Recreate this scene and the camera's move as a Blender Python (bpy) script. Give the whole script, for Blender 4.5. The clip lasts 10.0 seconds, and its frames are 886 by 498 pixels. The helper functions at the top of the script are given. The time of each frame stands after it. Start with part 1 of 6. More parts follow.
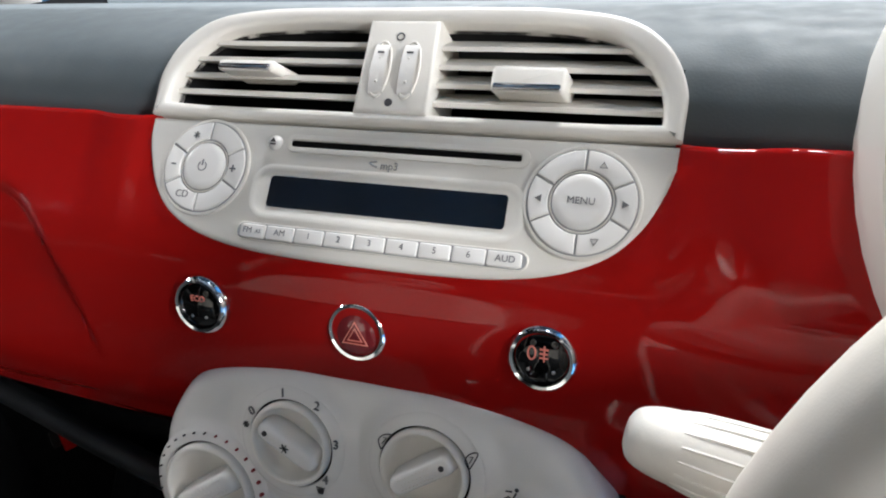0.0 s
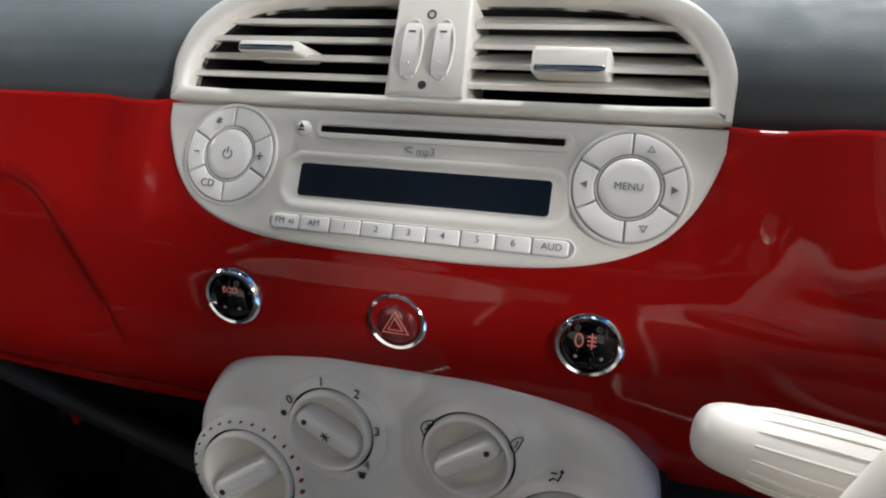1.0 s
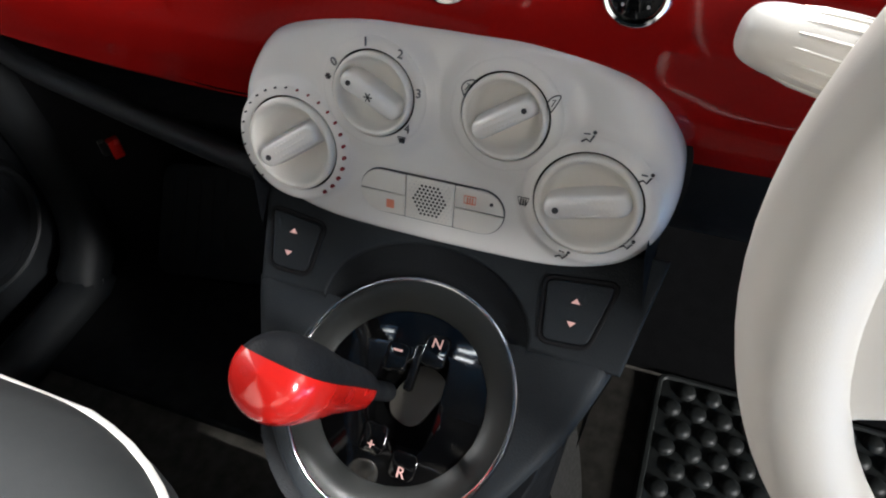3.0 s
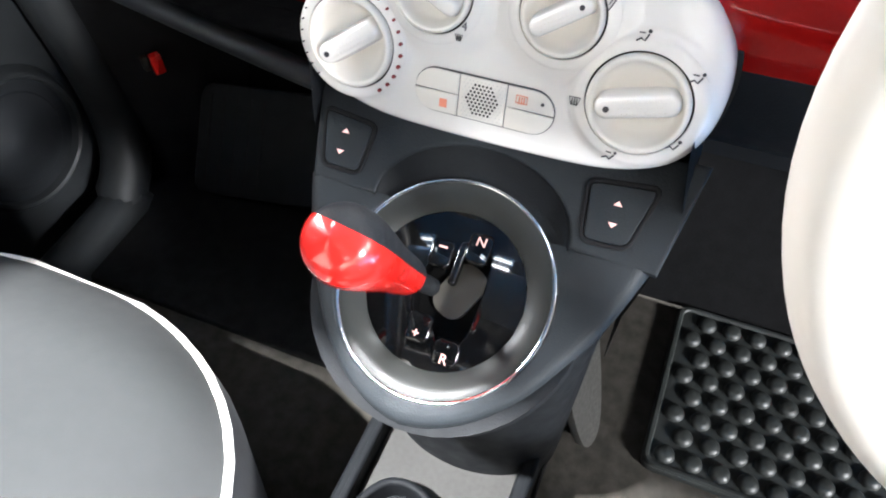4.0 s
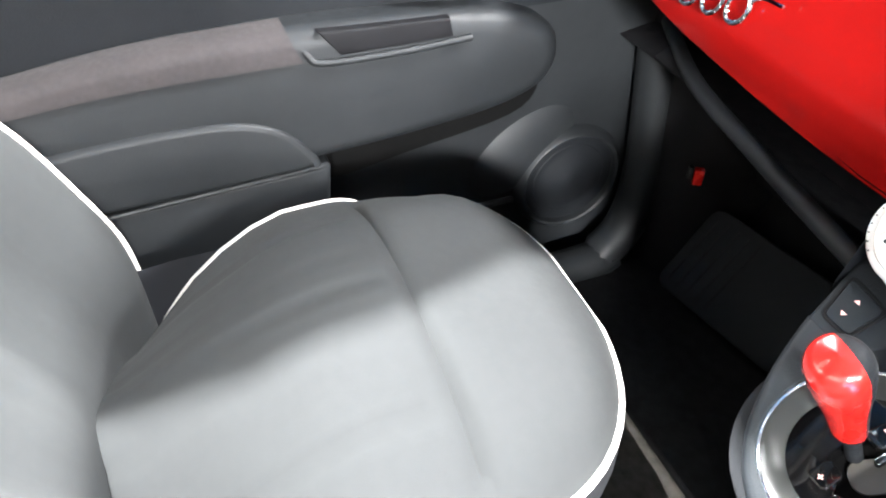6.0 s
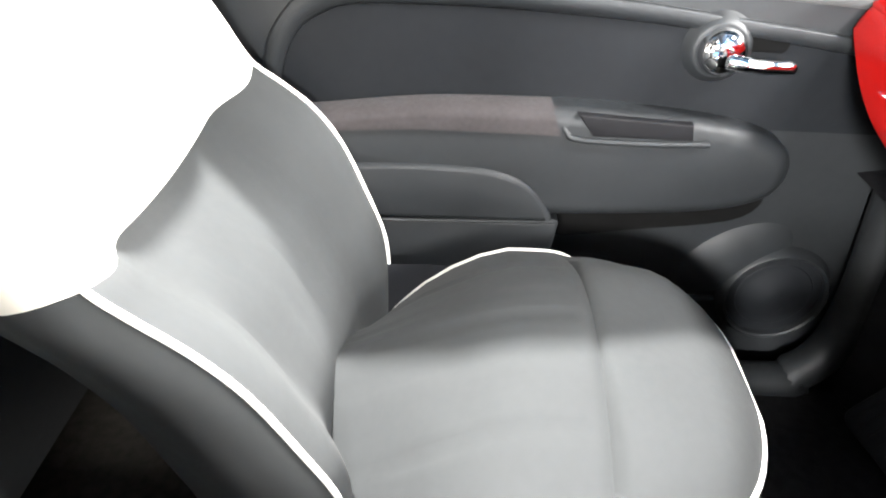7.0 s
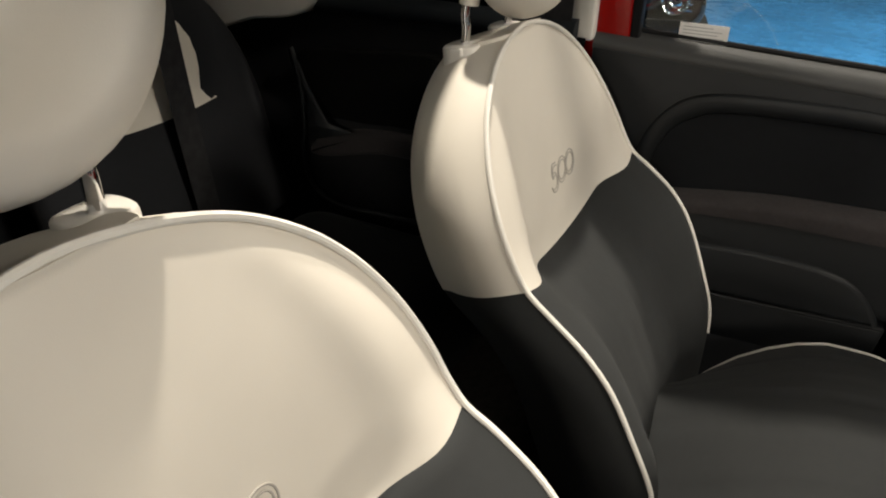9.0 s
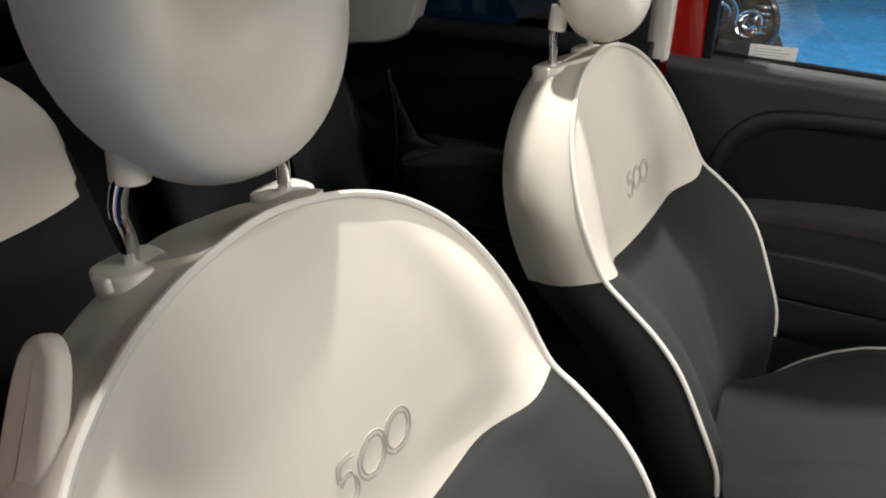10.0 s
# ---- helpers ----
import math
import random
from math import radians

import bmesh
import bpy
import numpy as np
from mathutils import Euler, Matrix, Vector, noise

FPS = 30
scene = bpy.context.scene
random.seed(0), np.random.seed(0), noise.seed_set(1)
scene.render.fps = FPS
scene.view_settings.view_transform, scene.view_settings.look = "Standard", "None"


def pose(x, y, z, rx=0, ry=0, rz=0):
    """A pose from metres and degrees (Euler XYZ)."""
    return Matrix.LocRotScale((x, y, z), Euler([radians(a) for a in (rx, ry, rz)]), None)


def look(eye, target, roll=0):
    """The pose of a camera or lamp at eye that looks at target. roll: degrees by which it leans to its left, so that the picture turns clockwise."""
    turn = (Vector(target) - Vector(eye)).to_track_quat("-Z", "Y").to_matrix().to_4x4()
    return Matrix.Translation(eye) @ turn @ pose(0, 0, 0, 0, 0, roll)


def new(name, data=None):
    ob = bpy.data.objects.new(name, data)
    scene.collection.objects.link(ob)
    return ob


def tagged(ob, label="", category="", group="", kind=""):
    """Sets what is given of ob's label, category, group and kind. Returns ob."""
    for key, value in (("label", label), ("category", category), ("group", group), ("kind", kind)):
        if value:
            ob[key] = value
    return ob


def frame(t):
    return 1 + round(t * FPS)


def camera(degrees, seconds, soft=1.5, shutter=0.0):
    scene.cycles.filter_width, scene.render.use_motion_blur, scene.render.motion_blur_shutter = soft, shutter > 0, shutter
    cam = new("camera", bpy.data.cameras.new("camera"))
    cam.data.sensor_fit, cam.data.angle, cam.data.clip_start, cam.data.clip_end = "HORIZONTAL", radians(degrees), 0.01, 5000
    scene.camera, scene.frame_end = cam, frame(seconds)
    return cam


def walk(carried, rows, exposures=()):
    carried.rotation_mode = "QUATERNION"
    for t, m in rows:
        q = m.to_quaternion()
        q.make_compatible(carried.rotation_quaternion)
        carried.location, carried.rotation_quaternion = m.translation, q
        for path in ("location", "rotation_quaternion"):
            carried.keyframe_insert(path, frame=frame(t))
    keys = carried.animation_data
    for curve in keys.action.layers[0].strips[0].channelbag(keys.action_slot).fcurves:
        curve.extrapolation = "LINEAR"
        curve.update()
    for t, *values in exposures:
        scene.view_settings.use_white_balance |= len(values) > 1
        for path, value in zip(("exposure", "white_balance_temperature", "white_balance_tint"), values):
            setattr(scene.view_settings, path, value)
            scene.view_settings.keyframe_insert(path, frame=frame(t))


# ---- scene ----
cam = camera(65.0, 10.0, soft=2.0)
PATH = [
    (0, (0.132, -0.229, 0.78), (-0.499, 1.415, -0.169), -3.9),
    (0.5, (0.108, -0.218, 0.797), (-0.485, 1.392, -0.232), -4.9),
    (1, (0.104, -0.224, 0.794), (-0.461, 1.361, -0.287), -4.8),
    (1.5, (0.101, -0.235, 0.779), (-0.446, 1.275, -0.413), -4.0),
    (2, (0.1, -0.254, 0.764), (-0.418, 1.178, -0.532), -2.8),
    (2.5, (0.107, -0.271, 0.75), (-0.439, 1.087, -0.613), -3.5),
    (3, (0.11, -0.281, 0.743), (-0.426, 0.969, -0.724), -3.8),
    (3.2, (0.112, -0.284, 0.737), (-0.424, 0.928, -0.761), -4.0),
    (4.3, (0.104, -0.336, 0.737), (-0.452, 0.78, -0.827), -2.4),
    (4.5, (0.104, -0.347, 0.732), (-0.495, 0.757, -0.825), -2.4),
    (5, (0.098, -0.388, 0.751), (-0.748, 0.681, -0.713), -2.8),
    (5.5, (0.109, -0.425, 0.775), (-1.023, 0.45, -0.622), -3.3),
    (6, (0.141, -0.464, 0.808), (-1.274, 0.089, -0.493), 0.7),
    (6.2, (0.191, -0.486, 0.796), (-1.331, -0.048, -0.424), 3.4),
    (7.3, (0.309, -0.507, 0.898), (-1.352, -0.6, -0.213), 3.7),
    (7.5, (0.327, -0.513, 0.912), (-1.346, -0.671, -0.171), 4.1),
    (8, (0.378, -0.537, 0.921), (-1.32, -0.928, -0.061), 2.3),
    (8.5, (0.433, -0.533, 0.922), (-1.226, -1.106, -0.038), 2.3),
    (9, (0.522, -0.561, 0.964), (-1.03, -1.331, -0.036), 1.4),
    (9.5, (0.59, -0.559, 0.987), (-0.914, -1.45, 0.016), -0.8),
    (10, (0.646, -0.532, 0.99), (-0.84, -1.477, 0.043), -0.3),
]
EXPOSURES = [(0, 1.5, 6200, 10), (0.5, 1.25, 6300, 10), (1.0, 1.2, 6300, 10), (1.5, 1.65, 6300, 10), (1.85, 2.85, 6300, 10), (2.15, 2.85, 6300, 10), (2.5, 2.15, 6300, 10), (3.2, 1.8, 6300, 10), (4.3, 3.75, 6100, 10), (6.2, 3.85, 6300, 10), (7.3, 3.5, 6500, 10), (8.2, 2.95, 6600, 10), (8.6, 1.4, 6900, 10), (9.0, 0.17, 7500, 10), (9.5, -0.1, 7400, 10), (10, 0.45, 6800, 10)]
walk(cam, [(t, look(eye, target, roll)) for t, eye, target, roll in PATH], EXPOSURES)

# ---- light ----
world = bpy.data.worlds.new("hall_air")
world.use_nodes = True
world.node_tree.nodes["Background"].inputs[0].default_value = (0.9, 0.95, 1.0, 1)
world.node_tree.nodes["Background"].inputs[1].default_value = 0.05
scene.world = world


def lamp(name, at, aim, size_x, size_y, watts, colour=(1, 0.98, 0.95)):
    data = bpy.data.lights.new(name, "AREA")
    data.shape, data.size, data.size_y, data.energy, data.color = "RECTANGLE", size_x, size_y, watts, colour
    ob = new(name, data)
    ob.matrix_world = look(at, aim)
    return ob


ROOF_LAMPS = [(-0.75, -1.3, 3.36, 0.07, 105), (0.45, 1.7, 3.36, 0.5, 45)]
# unseen soft lamps added to fill the seats through the windows
FILL_PANELS = [(-1.3, 4.6, 180), (1.2, 4.6, 170), (-5.5, 1.0, 160)]
# added lamps, never in view, that brighten dash and door from the right
SIDE_FILLS = [((7.5, -3.2, 3.2), 300), ((8.5, 0.6, 3.2), 170)]
for _x, _y, _z, _s, _w in ROOF_LAMPS:
    lamp("ceiling_spot", (_x, _y, _z), (_x, _y + 0.001, 0), _s, _s, _w)
TRACK_SPOT, TRACK_AIM = (-0.06, -1.45, 2.75), (0.37, -0.93, 0.76)
data = bpy.data.lights.new("track_spot", "SPOT")
data.energy, data.spot_size, data.spot_blend, data.shadow_soft_size, data.color = 170, radians(21), 0.6, 0.03, (1, 0.98, 0.95)
new("track_spot", data).matrix_world = look(TRACK_SPOT, TRACK_AIM)
for _x, _y, _w in FILL_PANELS:
    lamp("panel_fill", (_x, _y, 3.36), (_x, _y + 0.001, 0), 0.6, 1.2, _w)
for _at, _w in SIDE_FILLS:
    lamp("side_fill", _at, (0, 0, 0.6), 1.2, 1.2, _w)


# ---- materials ----
def material(name, colour, rough=0.5, metal=0.0, coat=0.0, var=0.06, scale=8.0, grain=0.0, grain_scale=600.0,
             grain_kind="noise", rough_var=0.08, emit=None, emit_strength=0.0, sheen=0.0, spec=0.5):
    """A surface with slow variation of tone and gloss, and a fine relief."""
    m = bpy.data.materials.new(name)
    m.use_nodes = True
    t = m.node_tree
    b = t.nodes["Principled BSDF"]
    co = t.nodes.new("ShaderNodeTexCoord")
    n1 = t.nodes.new("ShaderNodeTexNoise")
    n1.inputs["Scale"].default_value, n1.inputs["Detail"].default_value = scale, 6
    t.links.new(co.outputs["Object"], n1.inputs["Vector"])
    ramp = t.nodes.new("ShaderNodeMapRange")
    ramp.inputs["From Min"].default_value, ramp.inputs["From Max"].default_value = 0.3, 0.7
    ramp.inputs["To Min"].default_value, ramp.inputs["To Max"].default_value = 1 - var, 1 + var
    t.links.new(n1.outputs["Fac"], ramp.inputs["Value"])
    mul = t.nodes.new("ShaderNodeVectorMath")
    mul.operation = "SCALE"
    mul.inputs[0].default_value = colour
    t.links.new(ramp.outputs[0], mul.inputs["Scale"])
    t.links.new(mul.outputs[0], b.inputs["Base Color"])
    n2 = t.nodes.new("ShaderNodeTexNoise")
    n2.inputs["Scale"].default_value, n2.inputs["Detail"].default_value = scale * 7, 5
    t.links.new(co.outputs["Object"], n2.inputs["Vector"])
    rr = t.nodes.new("ShaderNodeMapRange")
    rr.inputs["From Min"].default_value, rr.inputs["From Max"].default_value = 0.3, 0.7
    rr.inputs["To Min"].default_value = max(0.01, rough * (1 - rough_var * 2))
    rr.inputs["To Max"].default_value = min(1, rough * (1 + rough_var * 2))
    t.links.new(n2.outputs["Fac"], rr.inputs["Value"])
    t.links.new(rr.outputs[0], b.inputs["Roughness"])
    b.inputs["Metallic"].default_value = metal
    b.inputs["Specular IOR Level"].default_value = spec
    b.inputs["Coat Weight"].default_value = coat
    b.inputs["Coat Roughness"].default_value = 0.05
    b.inputs["Sheen Weight"].default_value = sheen
    if emit:
        b.inputs["Emission Color"].default_value = (*emit, 1)
        b.inputs["Emission Strength"].default_value = emit_strength
    if grain:
        if grain_kind == "cells":
            g = t.nodes.new("ShaderNodeTexVoronoi")
            g.inputs["Scale"].default_value = grain_scale
            out = g.outputs["Distance"]
        elif grain_kind == "weave":
            g = t.nodes.new("ShaderNodeTexWave")
            g.inputs["Scale"].default_value, g.inputs["Distortion"].default_value = grain_scale, 1.5
            out = g.outputs["Fac"]
        else:
            g = t.nodes.new("ShaderNodeTexNoise")
            g.inputs["Scale"].default_value = grain_scale
            out = g.outputs["Fac"]
        t.links.new(co.outputs["Object"], g.inputs["Vector"])
        bp = t.nodes.new("ShaderNodeBump")
        bp.inputs["Strength"].default_value, bp.inputs["Distance"].default_value = grain, 0.0006
        t.links.new(out, bp.inputs["Height"])
        t.links.new(bp.outputs[0], b.inputs["Normal"])
    return m


IVORY_PLASTIC = material("ivory_plastic", (0.74, 0.71, 0.655), 0.36, coat=0.12, var=0.03, grain=0.05, grain_scale=900)
IVORY_LEATHER = material("ivory_leather", (0.74, 0.69, 0.61), 0.5, var=0.05, scale=5, grain=0.05, grain_scale=1000, grain_kind="cells")
IVORY_KNOB = material("ivory_knob", (0.77, 0.75, 0.72), 0.24, var=0.03, grain=0.04, grain_scale=800, coat=0.35, rough_var=0.02)
PIPING = material("white_piping", (0.80, 0.77, 0.71), 0.5, var=0.04, grain=0.1, grain_scale=900)
RED_PAINT = material("red_paint", (0.28, 0.006, 0.005), 0.4, coat=0.5, var=0.02, rough_var=0.03, spec=0.0)
RED_GLOSS = material("red_gloss_plastic", (0.55, 0.012, 0.008), 0.25, coat=0.8, var=0.04)
GREY_SOFT = material("grey_soft_dash", (0.080, 0.095, 0.103), 0.72, spec=0.25, var=0.05, grain=0.07, grain_scale=750, grain_kind="cells")
GREY_PLASTIC = material("grey_plastic", (0.0165, 0.0195, 0.0225), 0.6, var=0.07, grain=0.22, grain_scale=900, grain_kind="cells", spec=0.14)
DOOR_GREY = material("door_grey", (0.013, 0.0145, 0.016), 0.5, var=0.07, grain=0.25, grain_scale=800, grain_kind="cells", spec=0.3)
DARK_GREY = material("dark_grey_plastic", (0.008, 0.009, 0.0105), 0.6, var=0.1, grain=0.25, grain_scale=800, grain_kind="cells", spec=0.12)
# lighter copy of the door grey: window light on the sill is coloured in
LIT_SILL_GREY = material("lit_sill_grey", (0.055, 0.056, 0.056), 0.5, var=0.05, grain=0.2, grain_scale=800, grain_kind="cells", spec=0.35)
BROWN_CLOTH = material("brown_grey_cloth", (0.029, 0.0255, 0.0262), 0.85, var=0.1, scale=20, grain=0.4, grain_scale=1200, sheen=0.05, spec=0.2)
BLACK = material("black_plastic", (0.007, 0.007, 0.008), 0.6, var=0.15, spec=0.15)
LIP_BLACK = material("shelf_lip_black", (0.014, 0.015, 0.017), 0.38, var=0.1, grain=0.1, grain_scale=900, spec=0.45)
BLACK_GLOSS = material("black_gloss", (0.002, 0.002, 0.0022), 0.05, coat=0.0, var=0.15, rough_var=0.1)
# near-black fill for slots and holes; their shade is in this colour
HOLE = material("hollow_shade", (0.004, 0.004, 0.004), 0.9, var=0.2, spec=0.05)
SCREEN = material("dark_screen", (0.004, 0.008, 0.016), 0.12, coat=0.5, var=0.3, scale=30)
CHROME = material("chrome", (0.82, 0.82, 0.83), 0.06, metal=1.0, var=0.02, rough_var=0.3)
SATIN = material("satin_grey_ring", (0.021, 0.0222, 0.021), 0.40, metal=0.0, var=0.08, scale=20, grain=0.05, grain_scale=700, spec=0.25)
INK = material("dark_ink", (0.03, 0.03, 0.035), 0.6)
RED_INK = material("red_ink", (0.22, 0.015, 0.02), 0.6)
LIT_PINK = material("lit_pink_symbol", (0.45, 0.13, 0.10), 0.5, emit=(1.0, 0.30, 0.22), emit_strength=0.05)
PALE_LIT = material("lit_pale_symbol", (0.55, 0.33, 0.30), 0.5, emit=(1.0, 0.55, 0.48), emit_strength=0.09)
LETTER = material("grey_lettering", (0.13, 0.13, 0.135), 0.6)
RIM_LEATHER = material("ivory_rim_leather", (0.61, 0.575, 0.515), 0.42, var=0.03, scale=5, grain=0.07, grain_scale=1500)
ORANGE_INK = material("orange_symbol", (0.75, 0.25, 0.15), 0.5)
SLIDER = material("pale_slider", (0.085, 0.078, 0.068), 0.45, var=0.06, scale=30)
HAZARD_RED = material("dark_red_lens", (0.16, 0.014, 0.018), 0.15, coat=0.8)
# ivory darkened so the emblem's relief shadow sits in the colour
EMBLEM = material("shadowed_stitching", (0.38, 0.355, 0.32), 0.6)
FABRIC = material("grey_seat_fabric", (0.0255, 0.0272, 0.0277), 0.85, var=0.03, scale=12, grain=0.15, grain_scale=900, rough_var=0.02, sheen=0.03, spec=0.2)
FABRIC_SIDE = material("dark_seat_fabric", (0.014, 0.015, 0.0175), 0.85, var=0.05, scale=12, rough_var=0.02, grain=0.2, grain_scale=600, sheen=0.03, spec=0.2)
# floor carpet again, with the footwell's shade put into the colour
SHADED_FOOT_CARPET = material("shaded_foot_carpet", (0.011, 0.011, 0.0115), 0.95, var=0.3, scale=60, grain=1.0, grain_scale=900, spec=0.1)
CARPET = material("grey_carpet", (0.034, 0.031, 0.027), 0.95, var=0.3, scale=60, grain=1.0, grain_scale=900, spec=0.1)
# near-black carpet copy: the dark under the dashboard is in its colour
SHADED_CARPET = material("shaded_carpet", (0.0045, 0.0045, 0.005), 0.95, var=0.3, scale=60, grain=1.0, grain_scale=900, spec=0.1)
RUBBER = material("black_rubber", (0.022, 0.0245, 0.024), 0.42, var=0.3, scale=25, grain=0.3, grain_scale=400, spec=0.5)
TRAY = material("tray_grey", (0.024, 0.023, 0.021), 0.6, var=0.1, scale=30, grain=0.2, grain_scale=900)
HEADLINER = material("headliner_cloth", (0.22, 0.21, 0.2), 0.9, var=0.05, grain=0.4, grain_scale=900)
WALL_WHITE = material("hall_wall", (0.36, 0.35, 0.34), 0.8, var=0.05, scale=1.5)
# unseen ceiling, coloured dark to hold down bounce light and reflections
HALL_DARK = material("dark_hall_ceiling", (0.022, 0.022, 0.022), 0.8, var=0.1, scale=1.5)
BLUE_FLOOR = material("blue_hall_floor", (0.05, 0.3, 0.68), 0.28, var=0.25, scale=0.9, rough_var=0.2, spec=0.4)
PAPER = material("white_paper", (0.78, 0.77, 0.75), 0.8)
GREY_INK = material("grey_ink", (0.3, 0.3, 0.3), 0.8)
SILVER_PAINT = material("silver_paint", (0.30, 0.31, 0.33), 0.3, metal=0.6, coat=0.8)
LAMP_PANEL = material("lamp_panel", (0.9, 0.9, 0.9), 0.5, emit=(1, 0.98, 0.95), emit_strength=6.0)
BELT = material("black_webbing", (0.012, 0.012, 0.014), 0.8, var=0.1, grain=0.5, grain_scale=900, grain_kind="weave")


def glass(name, tint=(0.9, 0.95, 0.95), rough=0.0):
    m = bpy.data.materials.new(name)
    m.use_nodes = True
    t = m.node_tree
    t.nodes.remove(t.nodes["Principled BSDF"])
    mix, tr, gl = (t.nodes.new("ShaderNode" + k) for k in ("MixShader", "BsdfTransparent", "BsdfGlossy"))
    fr = t.nodes.new("ShaderNodeFresnel")
    fr.inputs["IOR"].default_value = 1.45
    tr.inputs["Color"].default_value = (*tint, 1)
    gl.inputs["Roughness"].default_value = rough
    t.links.new(fr.outputs[0], mix.inputs[0])
    t.links.new(tr.outputs[0], mix.inputs[1])
    t.links.new(gl.outputs[0], mix.inputs[2])
    t.links.new(mix.outputs[0], t.nodes["Material Output"].inputs[0])
    return m


GLASS = glass("clear_glass", (0.88, 0.93, 0.93))
# tint added to dim reflections; the roof pane blocks no light
ROOF_GLASS = glass("smoked_glass", (0.18, 0.2, 0.2))
DARK_GLASS = glass("tinted_glass", (0.16, 0.19, 0.20))


# ---- mesh tools ----
def finish(ob, me, bm, mat, sharp=40):
    bmesh.ops.recalc_face_normals(bm, faces=bm.faces[:])
    bm.to_mesh(me)
    bm.free()
    me.materials.append(mat)
    me.shade_smooth()
    me.set_sharp_from_angle(angle=radians(sharp))
    return ob


def part(name, bm, mat, parent=None, label="", sharp=40):
    me = bpy.data.meshes.new(name)
    ob = new(name, me)
    finish(ob, me, bm, mat, sharp)
    if parent:
        ob.parent = parent
    if label:
        ob["label"] = label
    return ob


def thing(name, label, category, m=None, group="", kind=""):
    ob = new(name)
    ob.empty_display_size = 0.02
    if m is not None:
        ob.matrix_world = m
    return tagged(ob, label, category, group, kind)


def solo(name, bm, mat, label, category="", group="", kind="", sharp=40):
    return tagged(part(name, bm, mat, None, "", sharp), label, category, group, kind)


def basis(origin, xa, ya):
    xa, ya = Vector(xa).normalized(), Vector(ya).normalized()
    za = xa.cross(ya)
    m = Matrix((xa, ya, za)).transposed().to_4x4()
    m.translation = origin
    return m


def offset(outline, d):
    """The outline drawn inwards by d (it runs anticlockwise)."""
    n, out = len(outline), []
    for i in range(n):
        p, q, r = (Vector(outline[k % n]) for k in (i - 1, i, i + 1))
        a, b = (q - p), (r - q)
        if a.length < 1e-9 or b.length < 1e-9:
            out.append(tuple(q))
            continue
        a.normalize(), b.normalize()
        na, nb = Vector((-a.y, a.x)), Vector((-b.y, b.x))
        h = na + nb
        h = na if h.length < 1e-6 else h.normalized()
        c = max(0.35, h.dot(na))
        out.append(tuple(q + h * (d / c)))
    return out


def ccw(o):
    s = sum(o[i - 1][0] * o[i][1] - o[i][0] * o[i - 1][1] for i in range(len(o)))
    return list(o) if s > 0 else list(o)[::-1]


def loft(bm, rings, close=True, cap0=False, cap1=False):
    vs = [[bm.verts.new(p) for p in r] for r in rings]
    n = len(vs[0])
    for a, b in zip(vs, vs[1:]):
        for i in range(n if close else n - 1):
            j = (i + 1) % n
            bm.faces.new((a[i], a[j], b[j], b[i]))
    if cap0:
        bm.faces.new(vs[0][::-1])
    if cap1:
        bm.faces.new(vs[-1])
    return vs


def slab(outline, z0, z1, r=0.0, steps=3, bm=None, cap0=True, cap1=True):
    """A plate with this outline from z0 up to z1, with a rounded upper edge."""
    bm = bm or bmesh.new()
    o = ccw(outline)
    rings = [[(x, y, z0) for x, y in o]]
    if r:
        for k in range(steps + 1):
            a = math.pi / 2 * k / steps
            q = offset(o, r * (1 - math.cos(a)))
            rings.append([(x, y, z1 - r + r * math.sin(a)) for x, y in q])
    else:
        rings.append([(x, y, z1) for x, y in o])
    loft(bm, rings, True, cap0, cap1)
    return bm


def frame_slab(outer, inner, z0, z1, r=0.0, depth=None, bm=None):
    """A plate with a hole; both outlines have as many points and start alike."""
    bm = bm or bmesh.new()
    depth = z0 if depth is None else depth
    rings = [[(x, y, z0) for x, y in outer], [(x, y, z1 - r) for x, y in outer]]
    for k in range(1, 4):
        a = math.pi / 2 * k / 3
        rings.append([(x, y, z1 - r + r * math.sin(a)) for x, y in offset(outer, r * (1 - math.cos(a)))])
    for k in range(3, -1, -1):
        a = math.pi / 2 * k / 3
        rings.append([(x, y, z1 - r + r * math.sin(a)) for x, y in offset(inner, -r * (1 - math.cos(a)))])
    rings.append([(x, y, depth) for x, y in inner])
    loft(bm, rings)
    return bm


def smooth(points, n=6, closed=False):
    """A Catmull-Rom line through the points, of any dimension."""
    pts = [np.array(p, float) for p in points]
    out, m = [], len(pts)
    for i in range(m if closed else m - 1):
        if closed:
            a, b, c, d = (pts[(i + k) % m] for k in (-1, 0, 1, 2))
        else:
            a, b, c, d = pts[max(0, i - 1)], pts[i], pts[i + 1], pts[min(m - 1, i + 2)]
        for k in range(n):
            t = k / n
            out.append(tuple(0.5 * (2 * b + (c - a) * t + (2 * a - 5 * b + 4 * c - d) * t * t + (3 * b - a - 3 * c + d) * t ** 3)))
    if not closed:
        out.append(tuple(pts[-1]))
    return out


def rrect(w, h, r, n=5, cx=0.0, cy=0.0):
    o = []
    for sx, sy, a0 in ((1, 1, 0), (-1, 1, 90), (-1, -1, 180), (1, -1, 270)):
        for k in range(n + 1):
            a = radians(a0 + 90 * k / n)
            o.append((cx + sx * (w / 2 - r) + r * math.cos(a), cy + sy * (h / 2 - r) + r * math.sin(a)))
    return o


def circle(r, n=32, cx=0.0, cy=0.0, a0=0.0):
    return [(cx + r * math.cos(a0 + 2 * math.pi * k / n), cy + r * math.sin(a0 + 2 * math.pi * k / n)) for k in range(n)]


